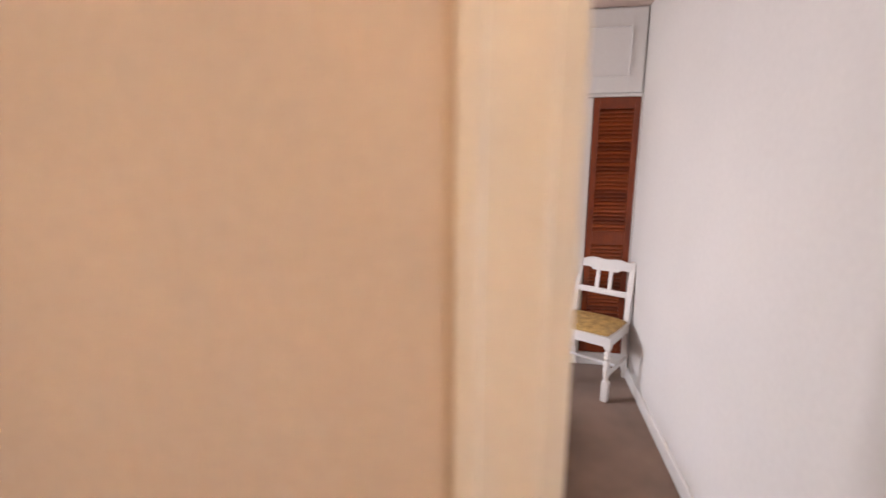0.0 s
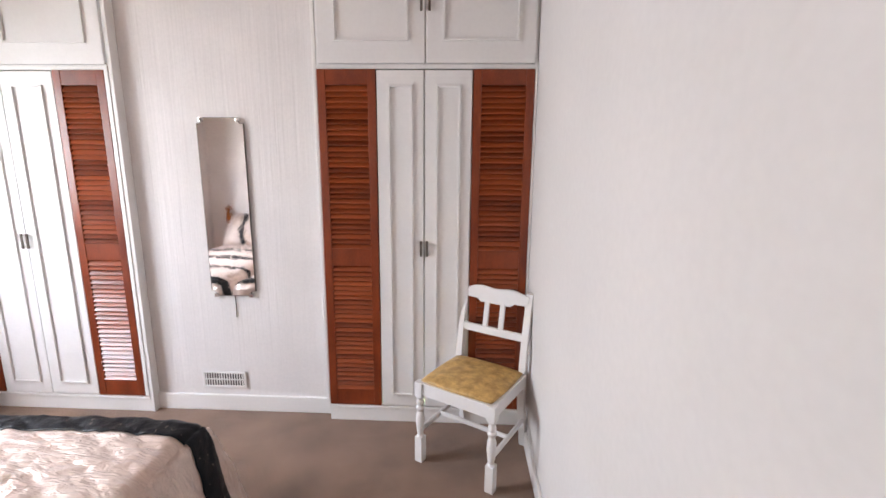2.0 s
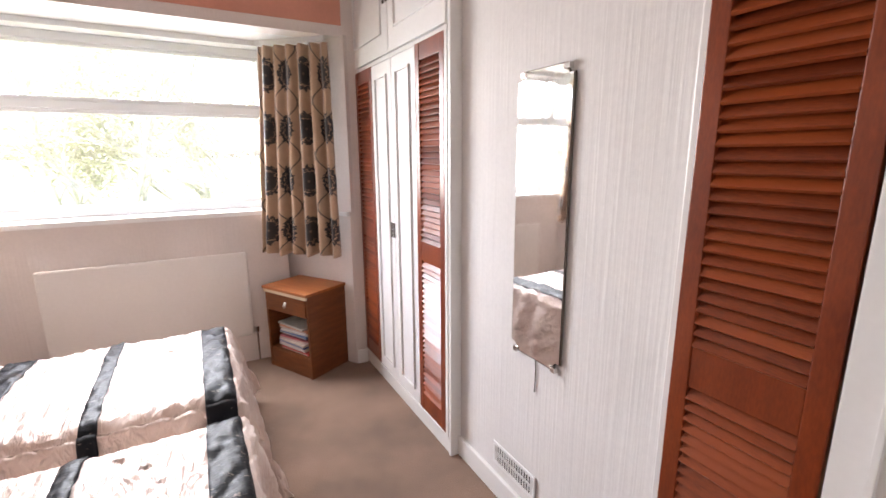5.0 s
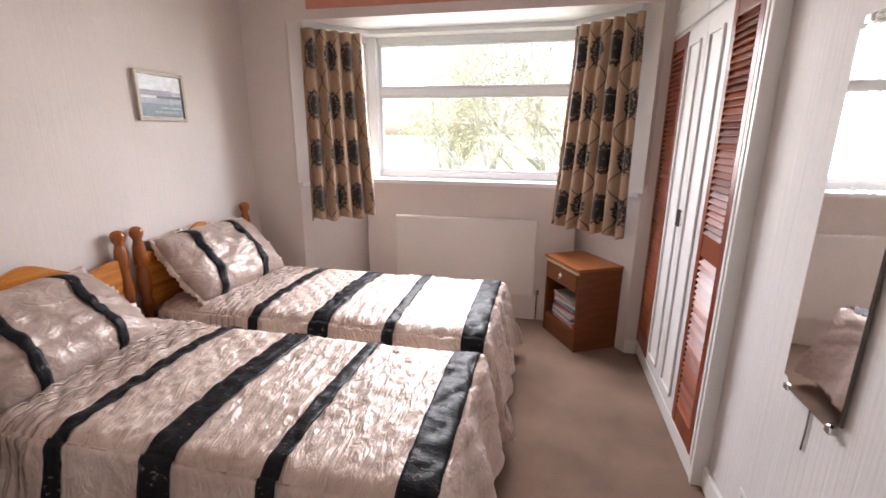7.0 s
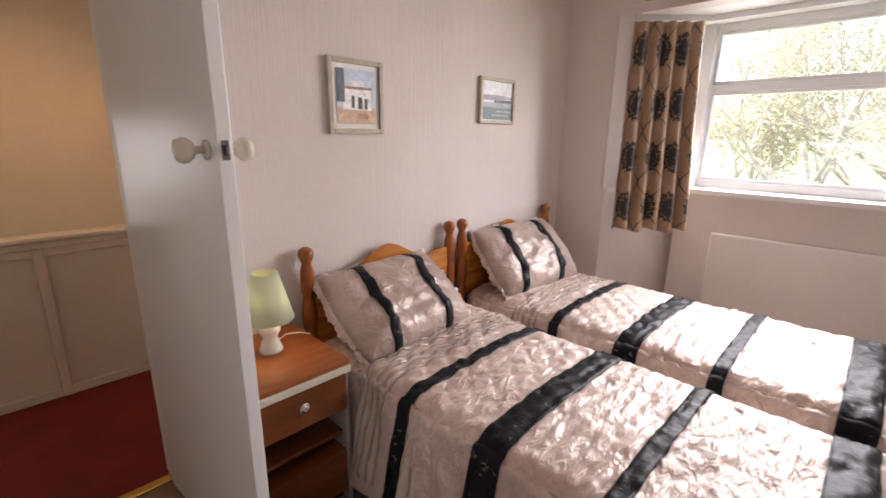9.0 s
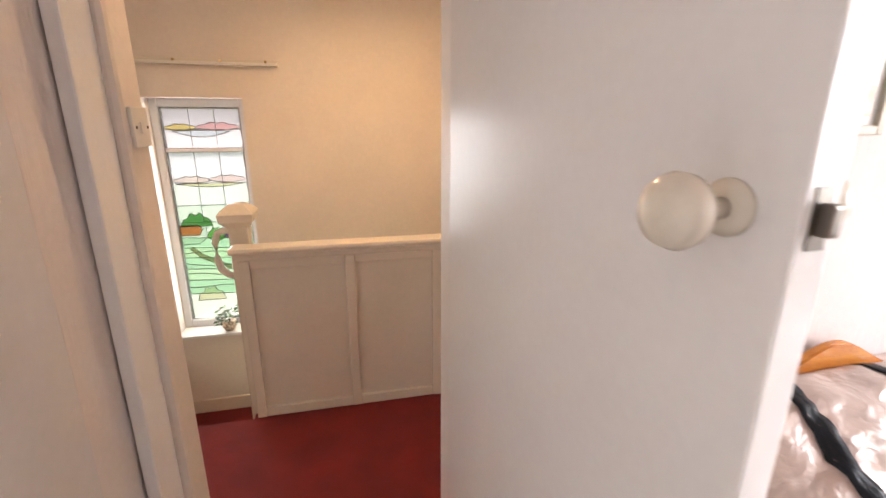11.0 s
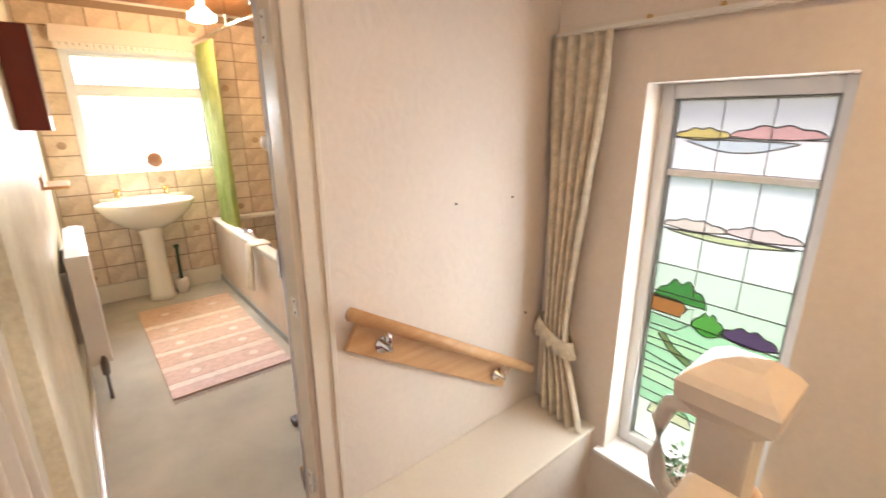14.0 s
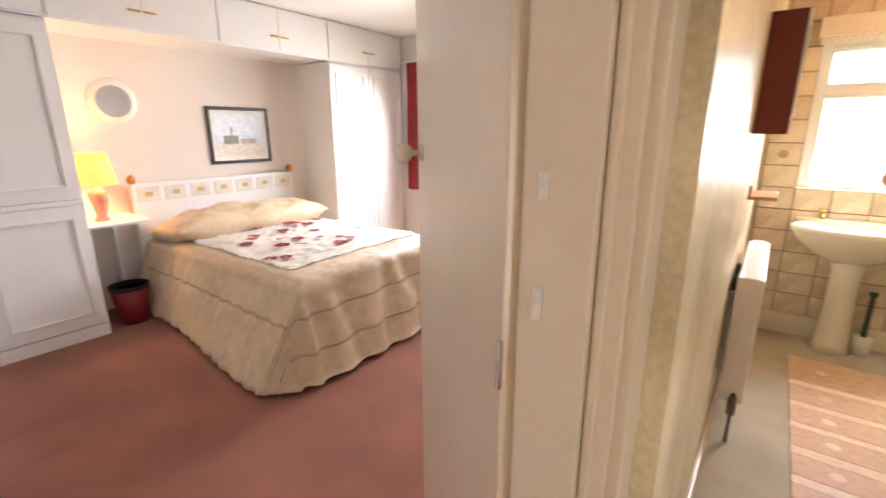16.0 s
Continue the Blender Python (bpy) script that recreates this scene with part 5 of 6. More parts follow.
def pane(pts, colour, y=0.0, lead=True):
    """A leaded pane from an outline in shares of the window's width (from the stair side's left) and heights in metres."""
    world_pts = [(gb - u * (gb - ga), z) for u, z in pts]
    bm = bmesh.new()
    bm.faces.new([bm.verts.new((x, GY + y, z)) for x, z in world_pts])
    key = ("tint" if y else "glass") + "_%02d%02d%02d" % tuple(int(c * 99) for c in colour)
    g = part("pane", bm, bpy.data.materials.get(key) or stain(key, colour, y > 0), sgw)
    if lead:
        part("lead", tube([(x, GY + y + 0.003, z) for x, z in (*world_pts, world_pts[0])], 0.0028, 6), LEAD, g)


PALE, PINKISH, MINT, GREEN, DEEP = (0.97, 0.98, 0.96), (0.97, 0.90, 0.89), (0.70, 0.86, 0.68), (0.42, 0.74, 0.44), (0.10, 0.30, 0.09)
for i in range(3):
    a, b = i / 3, (i + 1) / 3
    for z0, z1, c in ((1.285, 1.40, PINKISH), (1.40, 1.535, PINKISH), (1.06, 1.262, PALE), (0.915, 1.06, (0.84, 0.94, 0.82)), (0.80, 0.915, MINT)):
        pane([(a, z0), (b, z0), (b, z1), (a, z1)], c)
for z0, z1, c in ((0.70, 0.80, (0.66, 0.86, 0.64)), (0.63, 0.70, GREEN), (0.56, 0.63, (0.48, 0.78, 0.44)), (0.48, 0.56, GREEN), (0.40, 0.48, (0.52, 0.80, 0.48)), (0.30, 0.40, GREEN), (0.117, 0.30, (0.80, 0.90, 0.74))):
    pane([(0, z0), (1, z0 - 0.02), (1, z1 - 0.02 if z1 < 0.79 else z1), (0, z1)], c)


def hump(u0, u1, z, up, down):
    """A rounded cloud or tree outline with a gently lumpy top."""
    top = [(u0 + (u1 - u0) * i / 24, z + up * math.sin(math.pi * i / 24) ** 0.6 * (1 + 0.14 * math.sin(i * 0.95))) for i in range(25)]
    low = [(u1 + (u0 - u1) * i / 12, z - down * math.sin(math.pi * i / 12)) for i in range(1, 12)]
    return top + low


pane(hump(0.0, 0.42, 1.405, 0.028, 0.012), (0.85, 0.68, 0.25), 0.004)
pane(hump(0.40, 1.0, 1.408, 0.034, 0.01), (0.85, 0.5, 0.48), 0.004)
pane(hump(0.1, 0.85, 1.388, 0.006, 0.035), (0.75, 0.84, 0.88), 0.0035)
pane(hump(0.0, 0.52, 1.075, 0.03, 0.012), (0.82, 0.70, 0.62), 0.004)
pane(hump(0.48, 1.0, 1.078, 0.032, 0.012), (0.82, 0.66, 0.62), 0.004)
pane(hump(0.05, 0.95, 1.056, 0.004, 0.02), (0.80, 0.76, 0.50), 0.0035)
pane(hump(0.02, 0.46, 0.775, 0.085, 0.0), DEEP, 0.004)
pane([(0.0, 0.715), (0.26, 0.715), (0.31, 0.755), (0.25, 0.785), (0.0, 0.785)], (0.62, 0.20, 0.08), 0.006)
pane([(0.0, 0.655), (0.24, 0.655), (0.36, 0.70), (0.36, 0.765), (0.30, 0.755), (0.26, 0.715), (0.0, 0.715)], (0.88, 0.88, 0.86), 0.006)
pane(hump(0.36, 0.62, 0.70, 0.06, 0.03), (0.16, 0.42, 0.10), 0.005)
pane(hump(0.58, 1.0, 0.70, 0.045, 0.02), (0.16, 0.08, 0.20), 0.005)
pane([(0.10, 0.62), (0.22, 0.56), (0.55, 0.48), (1.0, 0.44), (1.0, 0.46), (0.56, 0.51), (0.26, 0.58), (0.14, 0.635)], (0.40, 0.34, 0.22), 0.006)
pane(hump(0.1, 0.5, 0.25, 0.09, 0.0), (0.80, 0.74, 0.55), 0.004)
for z in (0.60, 0.52, 0.44, 0.36):
    part("lead", tube([(gb - u * (gb - ga), GY + 0.006, z - 0.03 * u + 0.012 * math.sin(u * 5 + z * 30)) for u in [i / 12 for i in range(13)]], 0.003, 6), LEAD, sgw)

pl = thing("flower_pot", pose(1.31, -1.475, 0.0655), "small patterned pot with white flowers and green leaves", "potted plant")
part("pot", lathe([(0.032, 0), (0.045, 0.03), (0.05, 0.06), (0.046, 0.075)], 20), mat("painted_pot", (0.45, 0.30, 0.20), 0.4, 0.6, 60, 90, 0.1, other=(0.65, 0.55, 0.45)), pl, "patterned ceramic pot", True)
bm = bmesh.new()
for i in range(70):
    a, r, z = random.uniform(0, 6.28), random.uniform(0.01, 0.07), random.uniform(0.06, 0.16)
    m = pose(r * math.cos(a), r * math.sin(a), z, random.uniform(-60, 60), random.uniform(-60, 60), math.degrees(a))
    bm.faces.new([bm.verts.new(m @ Vector(p)) for p in ((0, 0, 0), (0.02, 0.009, 0.006), (0.042, 0, 0), (0.02, -0.009, 0.006))])
part("leaves", bm, mat("leaf_green", (0.05, 0.12, 0.03), 0.5, 0.3), pl)
bm = bmesh.new()
for i in range(9):
    a, r = i * 0.9, 0.05
    c = Vector((r * math.cos(a), r * math.sin(a), 0.12 + 0.03 * math.sin(i * 2)))
    for j in range(6):
        b = j * math.pi / 3
        d = Vector((math.cos(b), math.sin(b), 0.5)) * 0.018
        sd = Vector((-math.sin(b), math.cos(b), 0)) * 0.009
        bm.faces.new([bm.verts.new(c + v) for v in (Vector((0, 0, 0)), d * 0.6 + sd, d, d * 0.6 - sd)])
part("blossom", bm, mat("white_petal", (0.75, 0.72, 0.68), 0.6), pl)
# unseen pendant added to carry the landing's warm bulb
pend = thing("pendant_lamp", pose(0.35, -0.45, 0), "unseen landing pendant with an open shade, added for the warm light", "lamp")
part("flex", tube([(0, 0, 2.5), (0, 0, 2.34)], 0.004), PLASTIC, pend)
bm = lathe([(0.05, 2.34), (0.12, 2.2)], 30)
bmesh.ops.delete(bm, geom=[f for f in bm.faces if len(f.verts) > 4], context="FACES_ONLY")
part("shade", bm, mat("parchment_shade", (0.7, 0.6, 0.45), 0.7), pend, "", True).modifiers.new("thickness", "SOLIDIFY").thickness = 0.003

PLATE = mat("bright_steel", (0.75, 0.74, 0.72), 0.45, 0.1, 30, 120, 0.1, metal=0.3)
# metal fittings on the door frames
for px, py, pz, hh, side in ((1.9545, 0.462, 1.17, 0.055, 0), (1.9545, 0.462, 1.355, 0.045, 0), (2.05, -0.2995, 1.69, 0.08, 1), (2.05, -0.2995, 0.28, 0.08, 1), (2.03, -0.2995, 0.93, 0.06, 1)):
    sp = thing("door_plate", pose(px, py, pz), "small worn steel plate let into the door jamb", "metal plate", "door plates")
    bm = cube(-0.004, -0.008, -hh / 2, 0.0, 0.008, hh / 2, 0.001) if side == 0 else cube(-0.018, 0.0, -hh / 2, 0.018, 0.004, hh / 2, 0.001)
    part("plate", bm, PLATE, sp)
    for dz in (-0.3, 0.3) if side else ():
        part("screw", cube(-0.0055, -0.003, dz * hh - 0.003, -0.004, 0.003, dz * hh + 0.003) if side == 0 else cube(-0.004, 0.004, dz * hh - 0.003, 0.004, 0.0055, dz * hh + 0.003), DARK_METAL, sp)

# ---- bathroom ----
TILE = mat("cream_tile", (0.62, 0.50, 0.36), 0.2, 0.1, 9, 60, 0.03, other=(0.70, 0.60, 0.46), spread=0.25)
GROUT = mat("brown_grout", (0.30, 0.21, 0.13), 0.8, 0.1)
MOTIF = mat("tile_motif", (0.42, 0.30, 0.19), 0.3, 0.2)
sk = thing("pedestal_basin", pose(5.238, -0.28, 0), "cream ceramic pedestal wash basin with brass taps", "wash basin")
prof = bmesh.new()
rings = []
for k, (sx, sy, z, dx) in enumerate(((0.06, 0.10, 0.60, -0.16), (0.12, 0.2, 0.66, -0.18), (0.19, 0.29, 0.74, -0.2), (0.21, 0.335, 0.81, -0.205), (0.21, 0.338, 0.838, -0.205), (0.185, 0.31, 0.842, -0.21), (0.14, 0.22, 0.80, -0.22), (0.06, 0.1, 0.74, -0.22))):
    rings.append([prof.verts.new((max(-0.42, min(-0.002, dx + sx * math.cos(a))), sy * math.sin(a), z)) for a in (2 * math.pi * i / 36 for i in range(36))])
for a, b in zip(rings, rings[1:]):
    for i in range(36):
        prof.faces.new((a[i], a[(i + 1) % 36], b[(i + 1) % 36], b[i]))
prof.faces.new(rings[0][::-1]), prof.faces.new(rings[-1])
part("basin", prof, CERAMIC, sk, "", True)
part("pedestal", lathe([(0.11, 0), (0.09, 0.05), (0.075, 0.3), (0.08, 0.55), (0.1, 0.64)], 24, pose(-0.15, 0, 0)), CERAMIC, sk, "", True)
part("splash_ledge", cube(-0.06, -0.3, 0.8, -0.002, 0.3, 0.862, 0.012), CERAMIC, sk)
for y in (-0.17, 0.17):
    tp = part("tap", lathe([(0.016, 0.86), (0.014, 0.9), (0.022, 0.905), (0.022, 0.925)], 14, pose(-0.04, y, 0)), BRASS, sk, "brass basin tap", True)
    part("spout", tube([(-0.04, y, 0.885), (-0.09, y, 0.89), (-0.12, y, 0.872)], 0.009), BRASS, tp, "", True)
part("plug_hole", lathe([(0.02, 0.741), (0.02, 0.744)], 14, pose(-0.22, 0, 0)), DARK_METAL, sk)

tub = thing("bathtub", pose(3.42, -1.555, 0), "cream bathtub with a moulded side panel", "bathtub")
part("side_panel", cube(0, 0.745, 0.0, 1.81, 0.765, 0.56, 0.004), mat("bath_panel", (0.60, 0.50, 0.38), 0.4, 0.08), tub)
part("base_strip", cube(0, 0.7655, -0.003, 1.81, 0.775, 0.05, 0.002), mat("grey_strip", (0.32, 0.33, 0.30), 0.5), tub)
part("end_panel", cube(-0.015, 0.0, 0.0, 0.0, 0.765, 0.56, 0.004), mat("bath_end", (0.58, 0.48, 0.36), 0.4, 0.08), tub)
bm = bmesh.new()
for q in ((-0.02, 0.0, 1.812, 0.09), (-0.02, 0.70, 1.812, 0.78), (-0.02, 0.0905, 0.1, 0.6995), (1.72, 0.0905, 1.812, 0.6995)):
    add_box(bm, q[0], q[1], 0.561, q[2], q[3], 0.6, 0.012)
part("rim", bm, CERAMIC, tub)
part("well", cube(0.09, 0.08, 0.12, 1.73, 0.71, 0.18, 0.02), CERAMIC, tub)
part("grab_handle", tube([(0.75, 0.73, 0.60), (0.77, 0.73, 0.645), (0.98, 0.73, 0.645), (1.0, 0.73, 0.60)], 0.009), CHROME, tub, "chrome grab handle", True)
tw = thing("bath_towel", pose(3.98, -0.79, 0), "cream towel hung over the bath rim", "towel")
bm = bmesh.new()
g = [[bm.verts.new(((0.16 - 0.006 * j) * i / 12 + 0.006 * j, y + 0.006 + 0.012 * (1 + math.sin(i * 1.3 + 0.4 * j)), z - (0.02 * math.sin(i * 0.8) if j == 7 else 0))) for j, (y, z) in enumerate(((-0.12, 0.58), (-0.1, 0.606), (0.0, 0.608), (0.022, 0.60), (0.035, 0.52), (0.04, 0.42), (0.045, 0.33), (0.05, 0.27 )))] for i in range(13)]
for i in range(12):
    for j in range(7):
        bm.faces.new((g[i][j], g[i + 1][j], g[i + 1][j + 1], g[i][j + 1]))
part("cloth", bm, mat("towel_cotton", (0.72, 0.68, 0.56), 0.95, 0.08, 20, 300, 0.5), tw, "", True).modifiers.new("thickness", "SOLIDIFY").thickness = 0.01
GREEN_CLOTH = mat("lime_curtain", (0.34, 0.40, 0.11), 0.45, 0.15, 8, 60, 0.1, other=(0.46, 0.52, 0.20))
n_, l_ = GREEN_CLOTH.node_tree.nodes, GREEN_CLOTH.node_tree.links
tl_, mx_ = n_.new("ShaderNodeBsdfTranslucent"), n_.new("ShaderNodeMixShader")
tl_.inputs[0].default_value, mx_.inputs[0].default_value = (0.46, 0.56, 0.17, 1), 0.4
l_.new(n_["Principled BSDF"].outputs[0], mx_.inputs[1]), l_.new(tl_.outputs[0], mx_.inputs[2]), l_.new(mx_.outputs[0], n_["Material Output"].inputs[0])
curtain("shower_curtain", [(5.18, -0.83), (4.62, -0.86)], 0.48, 2.04, 8, 0.03, GREEN_CLOTH, "lime green shower curtain gathered at the window end", lambda t: (0.8 - 0.1 * t, 0.45 + 0.1 * t), 1.6, "shower curtain")
sr = thing("shower_rail", pose(0, 0, 0), "chrome shower rail round the bath", "shower rail")
part("rail", tube([(5.23, -0.82, 2.07), (4.0, -0.86, 2.07), (3.6, -0.9, 2.07), (3.5, -1.05, 2.07), (3.5, -1.61, 2.07)], 0.011), CHROME, sr, "", True)
part("hanger", tube([(4.3, -0.85, 2.07), (4.3, -0.85, 2.32)], 0.006), CHROME, sr)
sm = thing("shower_mixer", pose(4.75, -1.61, 0), "chrome shower bar with dark fittings", "shower")
part("riser", tube([(0, 0.05, 1.1), (0, 0.05, 1.9)], 0.011), CHROME, sm, "", True)
for z in (1.1, 1.45, 1.9):
    part("fitting", tube([(0, 0.0, z), (0, 0.06, z), (-0.1, 0.06, z)], 0.014), DARK_METAL, sm)
part("shower_head", lathe([(0.012, 0), (0.04, 0.05), (0.045, 0.06)], 18, pose(0.0, 0.1, 1.85, 140, 0, 0)), CHROME, sm, "", True)

br = thing("radiator", pose(3.62, 0.28, 0.0), "white double panel radiator on the bathroom wall", "radiator")
part("panel", cube(0, -0.13, 0.2, 0.87, -0.11, 0.80, 0.008), RAD, br)
part("rear_panel", cube(0, -0.05, 0.2, 0.87, -0.03, 0.80, 0.008), RAD, br)
part("top_grille", cube(0, -0.11, 0.79, 0.87, -0.05, 0.806, 0.003), RAD, br)
part("end_cover", cube(-0.006, -0.128, 0.2, 0.0, -0.03, 0.806, 0.003), RAD, br)
for x in (0.1, 0.65):
    part("bracket", cube(x, -0.03, 0.3, x + 0.03, 0, 0.7), RAD, br)
part("valve", tube([(-0.0, -0.09, 0.24), (-0.03, -0.09, 0.24), (-0.03, -0.09, 0.0)], 0.01), DARK_METAL, br, "copper pipe and valve")
part("thermostat", lathe([(0.018, 0.15), (0.02, 0.2), (0.016, 0.235)], 14, pose(-0.03, -0.09, 0)), DARK_METAL, br)
cb = thing("wall_cabinet", pose(3.42, 0.28, 1.42), "dark red bathroom wall cabinet with mirrored doors", "cabinet")
RED = mat("red_laminate", (0.20, 0.022, 0.012), 0.3, 0.1)
part("body", cube(0, -0.105, 0, 0.42, 0, 0.42, 0.003), RED, cb)
for x in (0.004, 0.212):
    part("mirror_door", cube(x, -0.116, 0.06, x + 0.204, -0.106, 0.418, 0.002), MIRROR, cb)
part("lower_edge", cube(0.004, -0.112, 0.0, 0.416, -0.1055, 0.055), PLASTIC, cb)
shf = thing("wall_shelf", pose(4.0, 0.28, 1.10), "small cream wall shelf with toiletries holder", "shelf")
part("board", cube(0, -0.12, 0, 0.30, 0, 0.018, 0.004), RAIL_WOOD, shf)
part("upstand", cube(0, -0.015, 0.018, 0.30, 0, 0.07, 0.004), RAIL_WOOD, shf)
rg = thing("bath_rug", pose(3.35, -0.06, -0.004), "pink and cream striped woven bath rug with fringe", "rug")
RUGC = [(0.60, 0.44, 0.38), (0.74, 0.64, 0.54), (0.60, 0.42, 0.33), (0.70, 0.56, 0.44), (0.58, 0.40, 0.29), (0.72, 0.58, 0.45), (0.60, 0.42, 0.30), (0.70, 0.56, 0.42), (0.60, 0.42, 0.29), (0.74, 0.62, 0.46), (0.60, 0.42, 0.28)]
xx = 0.0
for i, c in enumerate(RUGC):
    wd = (0.10, 0.06, 0.16, 0.07, 0.17, 0.05, 0.17, 0.06, 0.2, 0.06, 0.36)[i]
    part("stripe", cube(xx, -0.66, 0, xx + wd - 0.001, 0.0, 0.012, 0.003), mat("rug_weave", c, 0.95, 0.12, 30, 300, 0.5), rg)
    if wd > 0.15:
        for y in (-0.5, -0.16):
            part("motif", lathe([(0.03, 0.0122), (0.03, 0.0128)], 8, pose(xx + wd / 2, y, 0)), mat("rug_motif", (0.70, 0.58, 0.46), 0.9), rg)
    xx += wd
bm = bmesh.new()
for i in range(60):
    add_box(bm, -0.03 - 0.01 * (i % 3), -0.657 + 0.011 * i, 0, 0.0, -0.653 + 0.011 * i, 0.005)
part("fringe", bm, mat("rug_fringe", (0.34, 0.24, 0.2), 0.9), rg)
pm = thing("vanity_mirror", pose(5.28, -0.42, 1.05), "small round shaving mirror on the window ledge", "mirror")
part("rim", lathe([(0.055, 0), (0.06, 0.006), (0.055, 0.012)], 28, pose(0, 0, 0.09, 0, -90, 0)), mat("brown_mirror_back", (0.26, 0.12, 0.06), 0.3), pm, "", True)
part("stand", tube([(0, 0, 0.0), (0, 0, 0.035)], 0.006), CHROME, pm)
part("foot", lathe([(0.035, 0), (0.03, 0.006)], 20), CHROME, pm, "", True)
for s in (-1, 1):
    part("pivot", tube([(0, s * 0.06, 0.09), (0, s * 0.085, 0.09)], 0.006), CHROME, pm)
tb2 = thing("toilet_brush", pose(5.12, -0.44, -0.004), "dark toilet brush in a green and white holder", "toilet brush")
part("holder", lathe([(0.045, 0), (0.05, 0.12), (0.042, 0.125)], 18), PLASTIC, tb2, "", True)
part("handle", lathe([(0.014, 0.125), (0.014, 0.40), (0.022, 0.41), (0.022, 0.43)], 14), mat("dark_green_plastic", (0.02, 0.06, 0.03), 0.4), tb2, "", True)
dsn = thing("door_stop", pose(2.74, -0.50, -0.004), "small dark wooden door stop on the carpet", "door stop")
part("wedge", cube(-0.03, -0.02, 0, 0.03, 0.02, 0.035, 0.008), mat("dark_wood", (0.06, 0.03, 0.02), 0.5), dsn)
pv = thing("window_pelmet", pose(5.2, -0.43, 1.95), "cream pleated blind pelmet above the bathroom window", "blind")
part("box", cube(-0.02, -0.56, 0.05, 0.039, 0.52, 0.16, 0.004), CREAM_SMOOTH, pv)
for i in range(27):
    part("pleat", cube(-0.012, -0.54 + 0.039 * i, 0.0, 0.0, -0.506 + 0.039 * i, 0.0495, 0.003), PLASTIC, pv)
cl = thing("ceiling_lamp", pose(4.45, -0.74, 0), "lit ceiling lamp with a frosted dish", "lamp")
part("rose", lathe([(0.045, 2.318), (0.03, 2.27), (0.025, 2.2)], 20), PLASTIC, cl, "", True)
part("dish", lathe([(0.03, 2.2), (0.085, 2.15), (0.09, 2.12), (0.06, 2.105)], 28), glow("lit_frosted_dish", (1.0, 0.78, 0.5), 0.5), cl, "lit frosted glass dish", True)

# ---- second bedroom ----
BEIGE = mat("beige_quilt", (0.60, 0.44, 0.27), 0.4, 0.04, 4, 16, 0.22, sheen=0.1, other=(0.70, 0.55, 0.38))
PATCH = mat("white_quilt_centre", (0.74, 0.70, 0.64), 0.6, 0.06, 12, 120, 0.4)
ROSE = mat("red_embroidery", (0.34, 0.012, 0.02), 0.6, 0.2)
db = thing("double_bed", pose(3.51, 4.45, 0, 0, 0, 180), "double bed with a beige quilt and rose-embroidered white centre", "bed")
part("divan_base", cube(-0.72, 0.05, 0.05, 0.72, 2.12, 0.32, 0.02), WHITE, db)
part("mattress", cube(-0.72, 0.05, 0.32, 0.72, 2.12, 0.555, 0.04), WHITE, db)
kw = dict(half=0.74, length=2.17, r=0.1, top=0.60, floor=0.03, flare=0.36, seed=9.0, tuck=-0.2, tuck_y=0.15, spread=0.85)
q2 = cover("quilt", db, BEIGE, s0=-1.26, s1=1.26, v0=0.10, v1=2.72, step=0.03, wrinkle=0.008, label="thick beige satin quilt", **kw)
cover("quilt_centre", q2, PATCH, s0=-0.62, s1=0.62, v0=0.60, v1=1.92, step=0.025, wrinkle=0.011, out=0.007, thick=0.006, **kw)
for k in range(26):
    sx, vy = random.uniform(-0.55, 0.55), random.uniform(0.66, 1.74)
    c = cover_point(sx, vy, 0.74, 2.17, 0.1, 0.60, 0.03, 0.34, 9.0, 0.011)
    bm = bmesh.new()
    sz = random.uniform(0.026, 0.06)
    for j in range(5):
        a = 2 * math.pi * j / 5 + k
        bm.faces.new([bm.verts.new(c + Vector((sz * (0.6 * math.cos(a) + 0.5 * math.cos(t)), sz * (0.6 * math.sin(a) + 0.5 * math.sin(t)), 0.017))) for t in (0, 1.05, 2.1, 3.14, 4.19, 5.24)])
    part("rose", bm, ROSE, q2)
for v0, v1 in ((2.32, 2.338), (2.52, 2.538)):
    cover("quilt_seam", q2, mat("quilt_seam", (0.48, 0.36, 0.22), 0.7), s0=-1.2, s1=1.2, v0=v0, v1=v1, step=0.03, wrinkle=0.008, out=0.003, thick=0.002, **kw)
for a, b in ((0.93, 0.948), (-0.948, -0.93)):
    cover("quilt_seam", q2, mat("quilt_seam", (0.48, 0.36, 0.22), 0.7), s0=a, s1=b, v0=0.2, v1=2.25, step=0.02, wrinkle=0.008, out=0.003, thick=0.002, **kw)
part("headboard", cube(-0.77, -0.0, 0.3, 0.77, 0.04, 1.02, 0.01), WHITE, db, "white headboard with painted tiles")
bm = cushion(1.5, 0.62, 0.32, 5.0, 34)
bm.transform(pose(0, 0.39, 0.64, 8, 0, 0))
part("bolster", bm, BEIGE, db, "pillows under the quilt", True)
for sx in (-0.75, 0.75):
    part("finial", lathe([(0.016, 1.02), (0.03, 1.035), (0.034, 1.06), (0.022, 1.085), (0.006, 1.095)], 18, pose(sx, 0.02, 0)), PINE, db, "small turned pine finial", True)
for i in range(7):
    x = -0.645 + i * 0.215
    tq = part("tile", cube(x - 0.085, 0.041, 0.87, x + 0.085, 0.046, 0.99, 0.002), mat("glazed_tile", (0.72, 0.69, 0.62), 0.2), db)
    part("flower", cube(x - 0.03, 0.0462, 0.91, x + 0.03, 0.0472, 0.95), mat("tile_flower", (0.55, 0.38, 0.16), 0.4), tq)


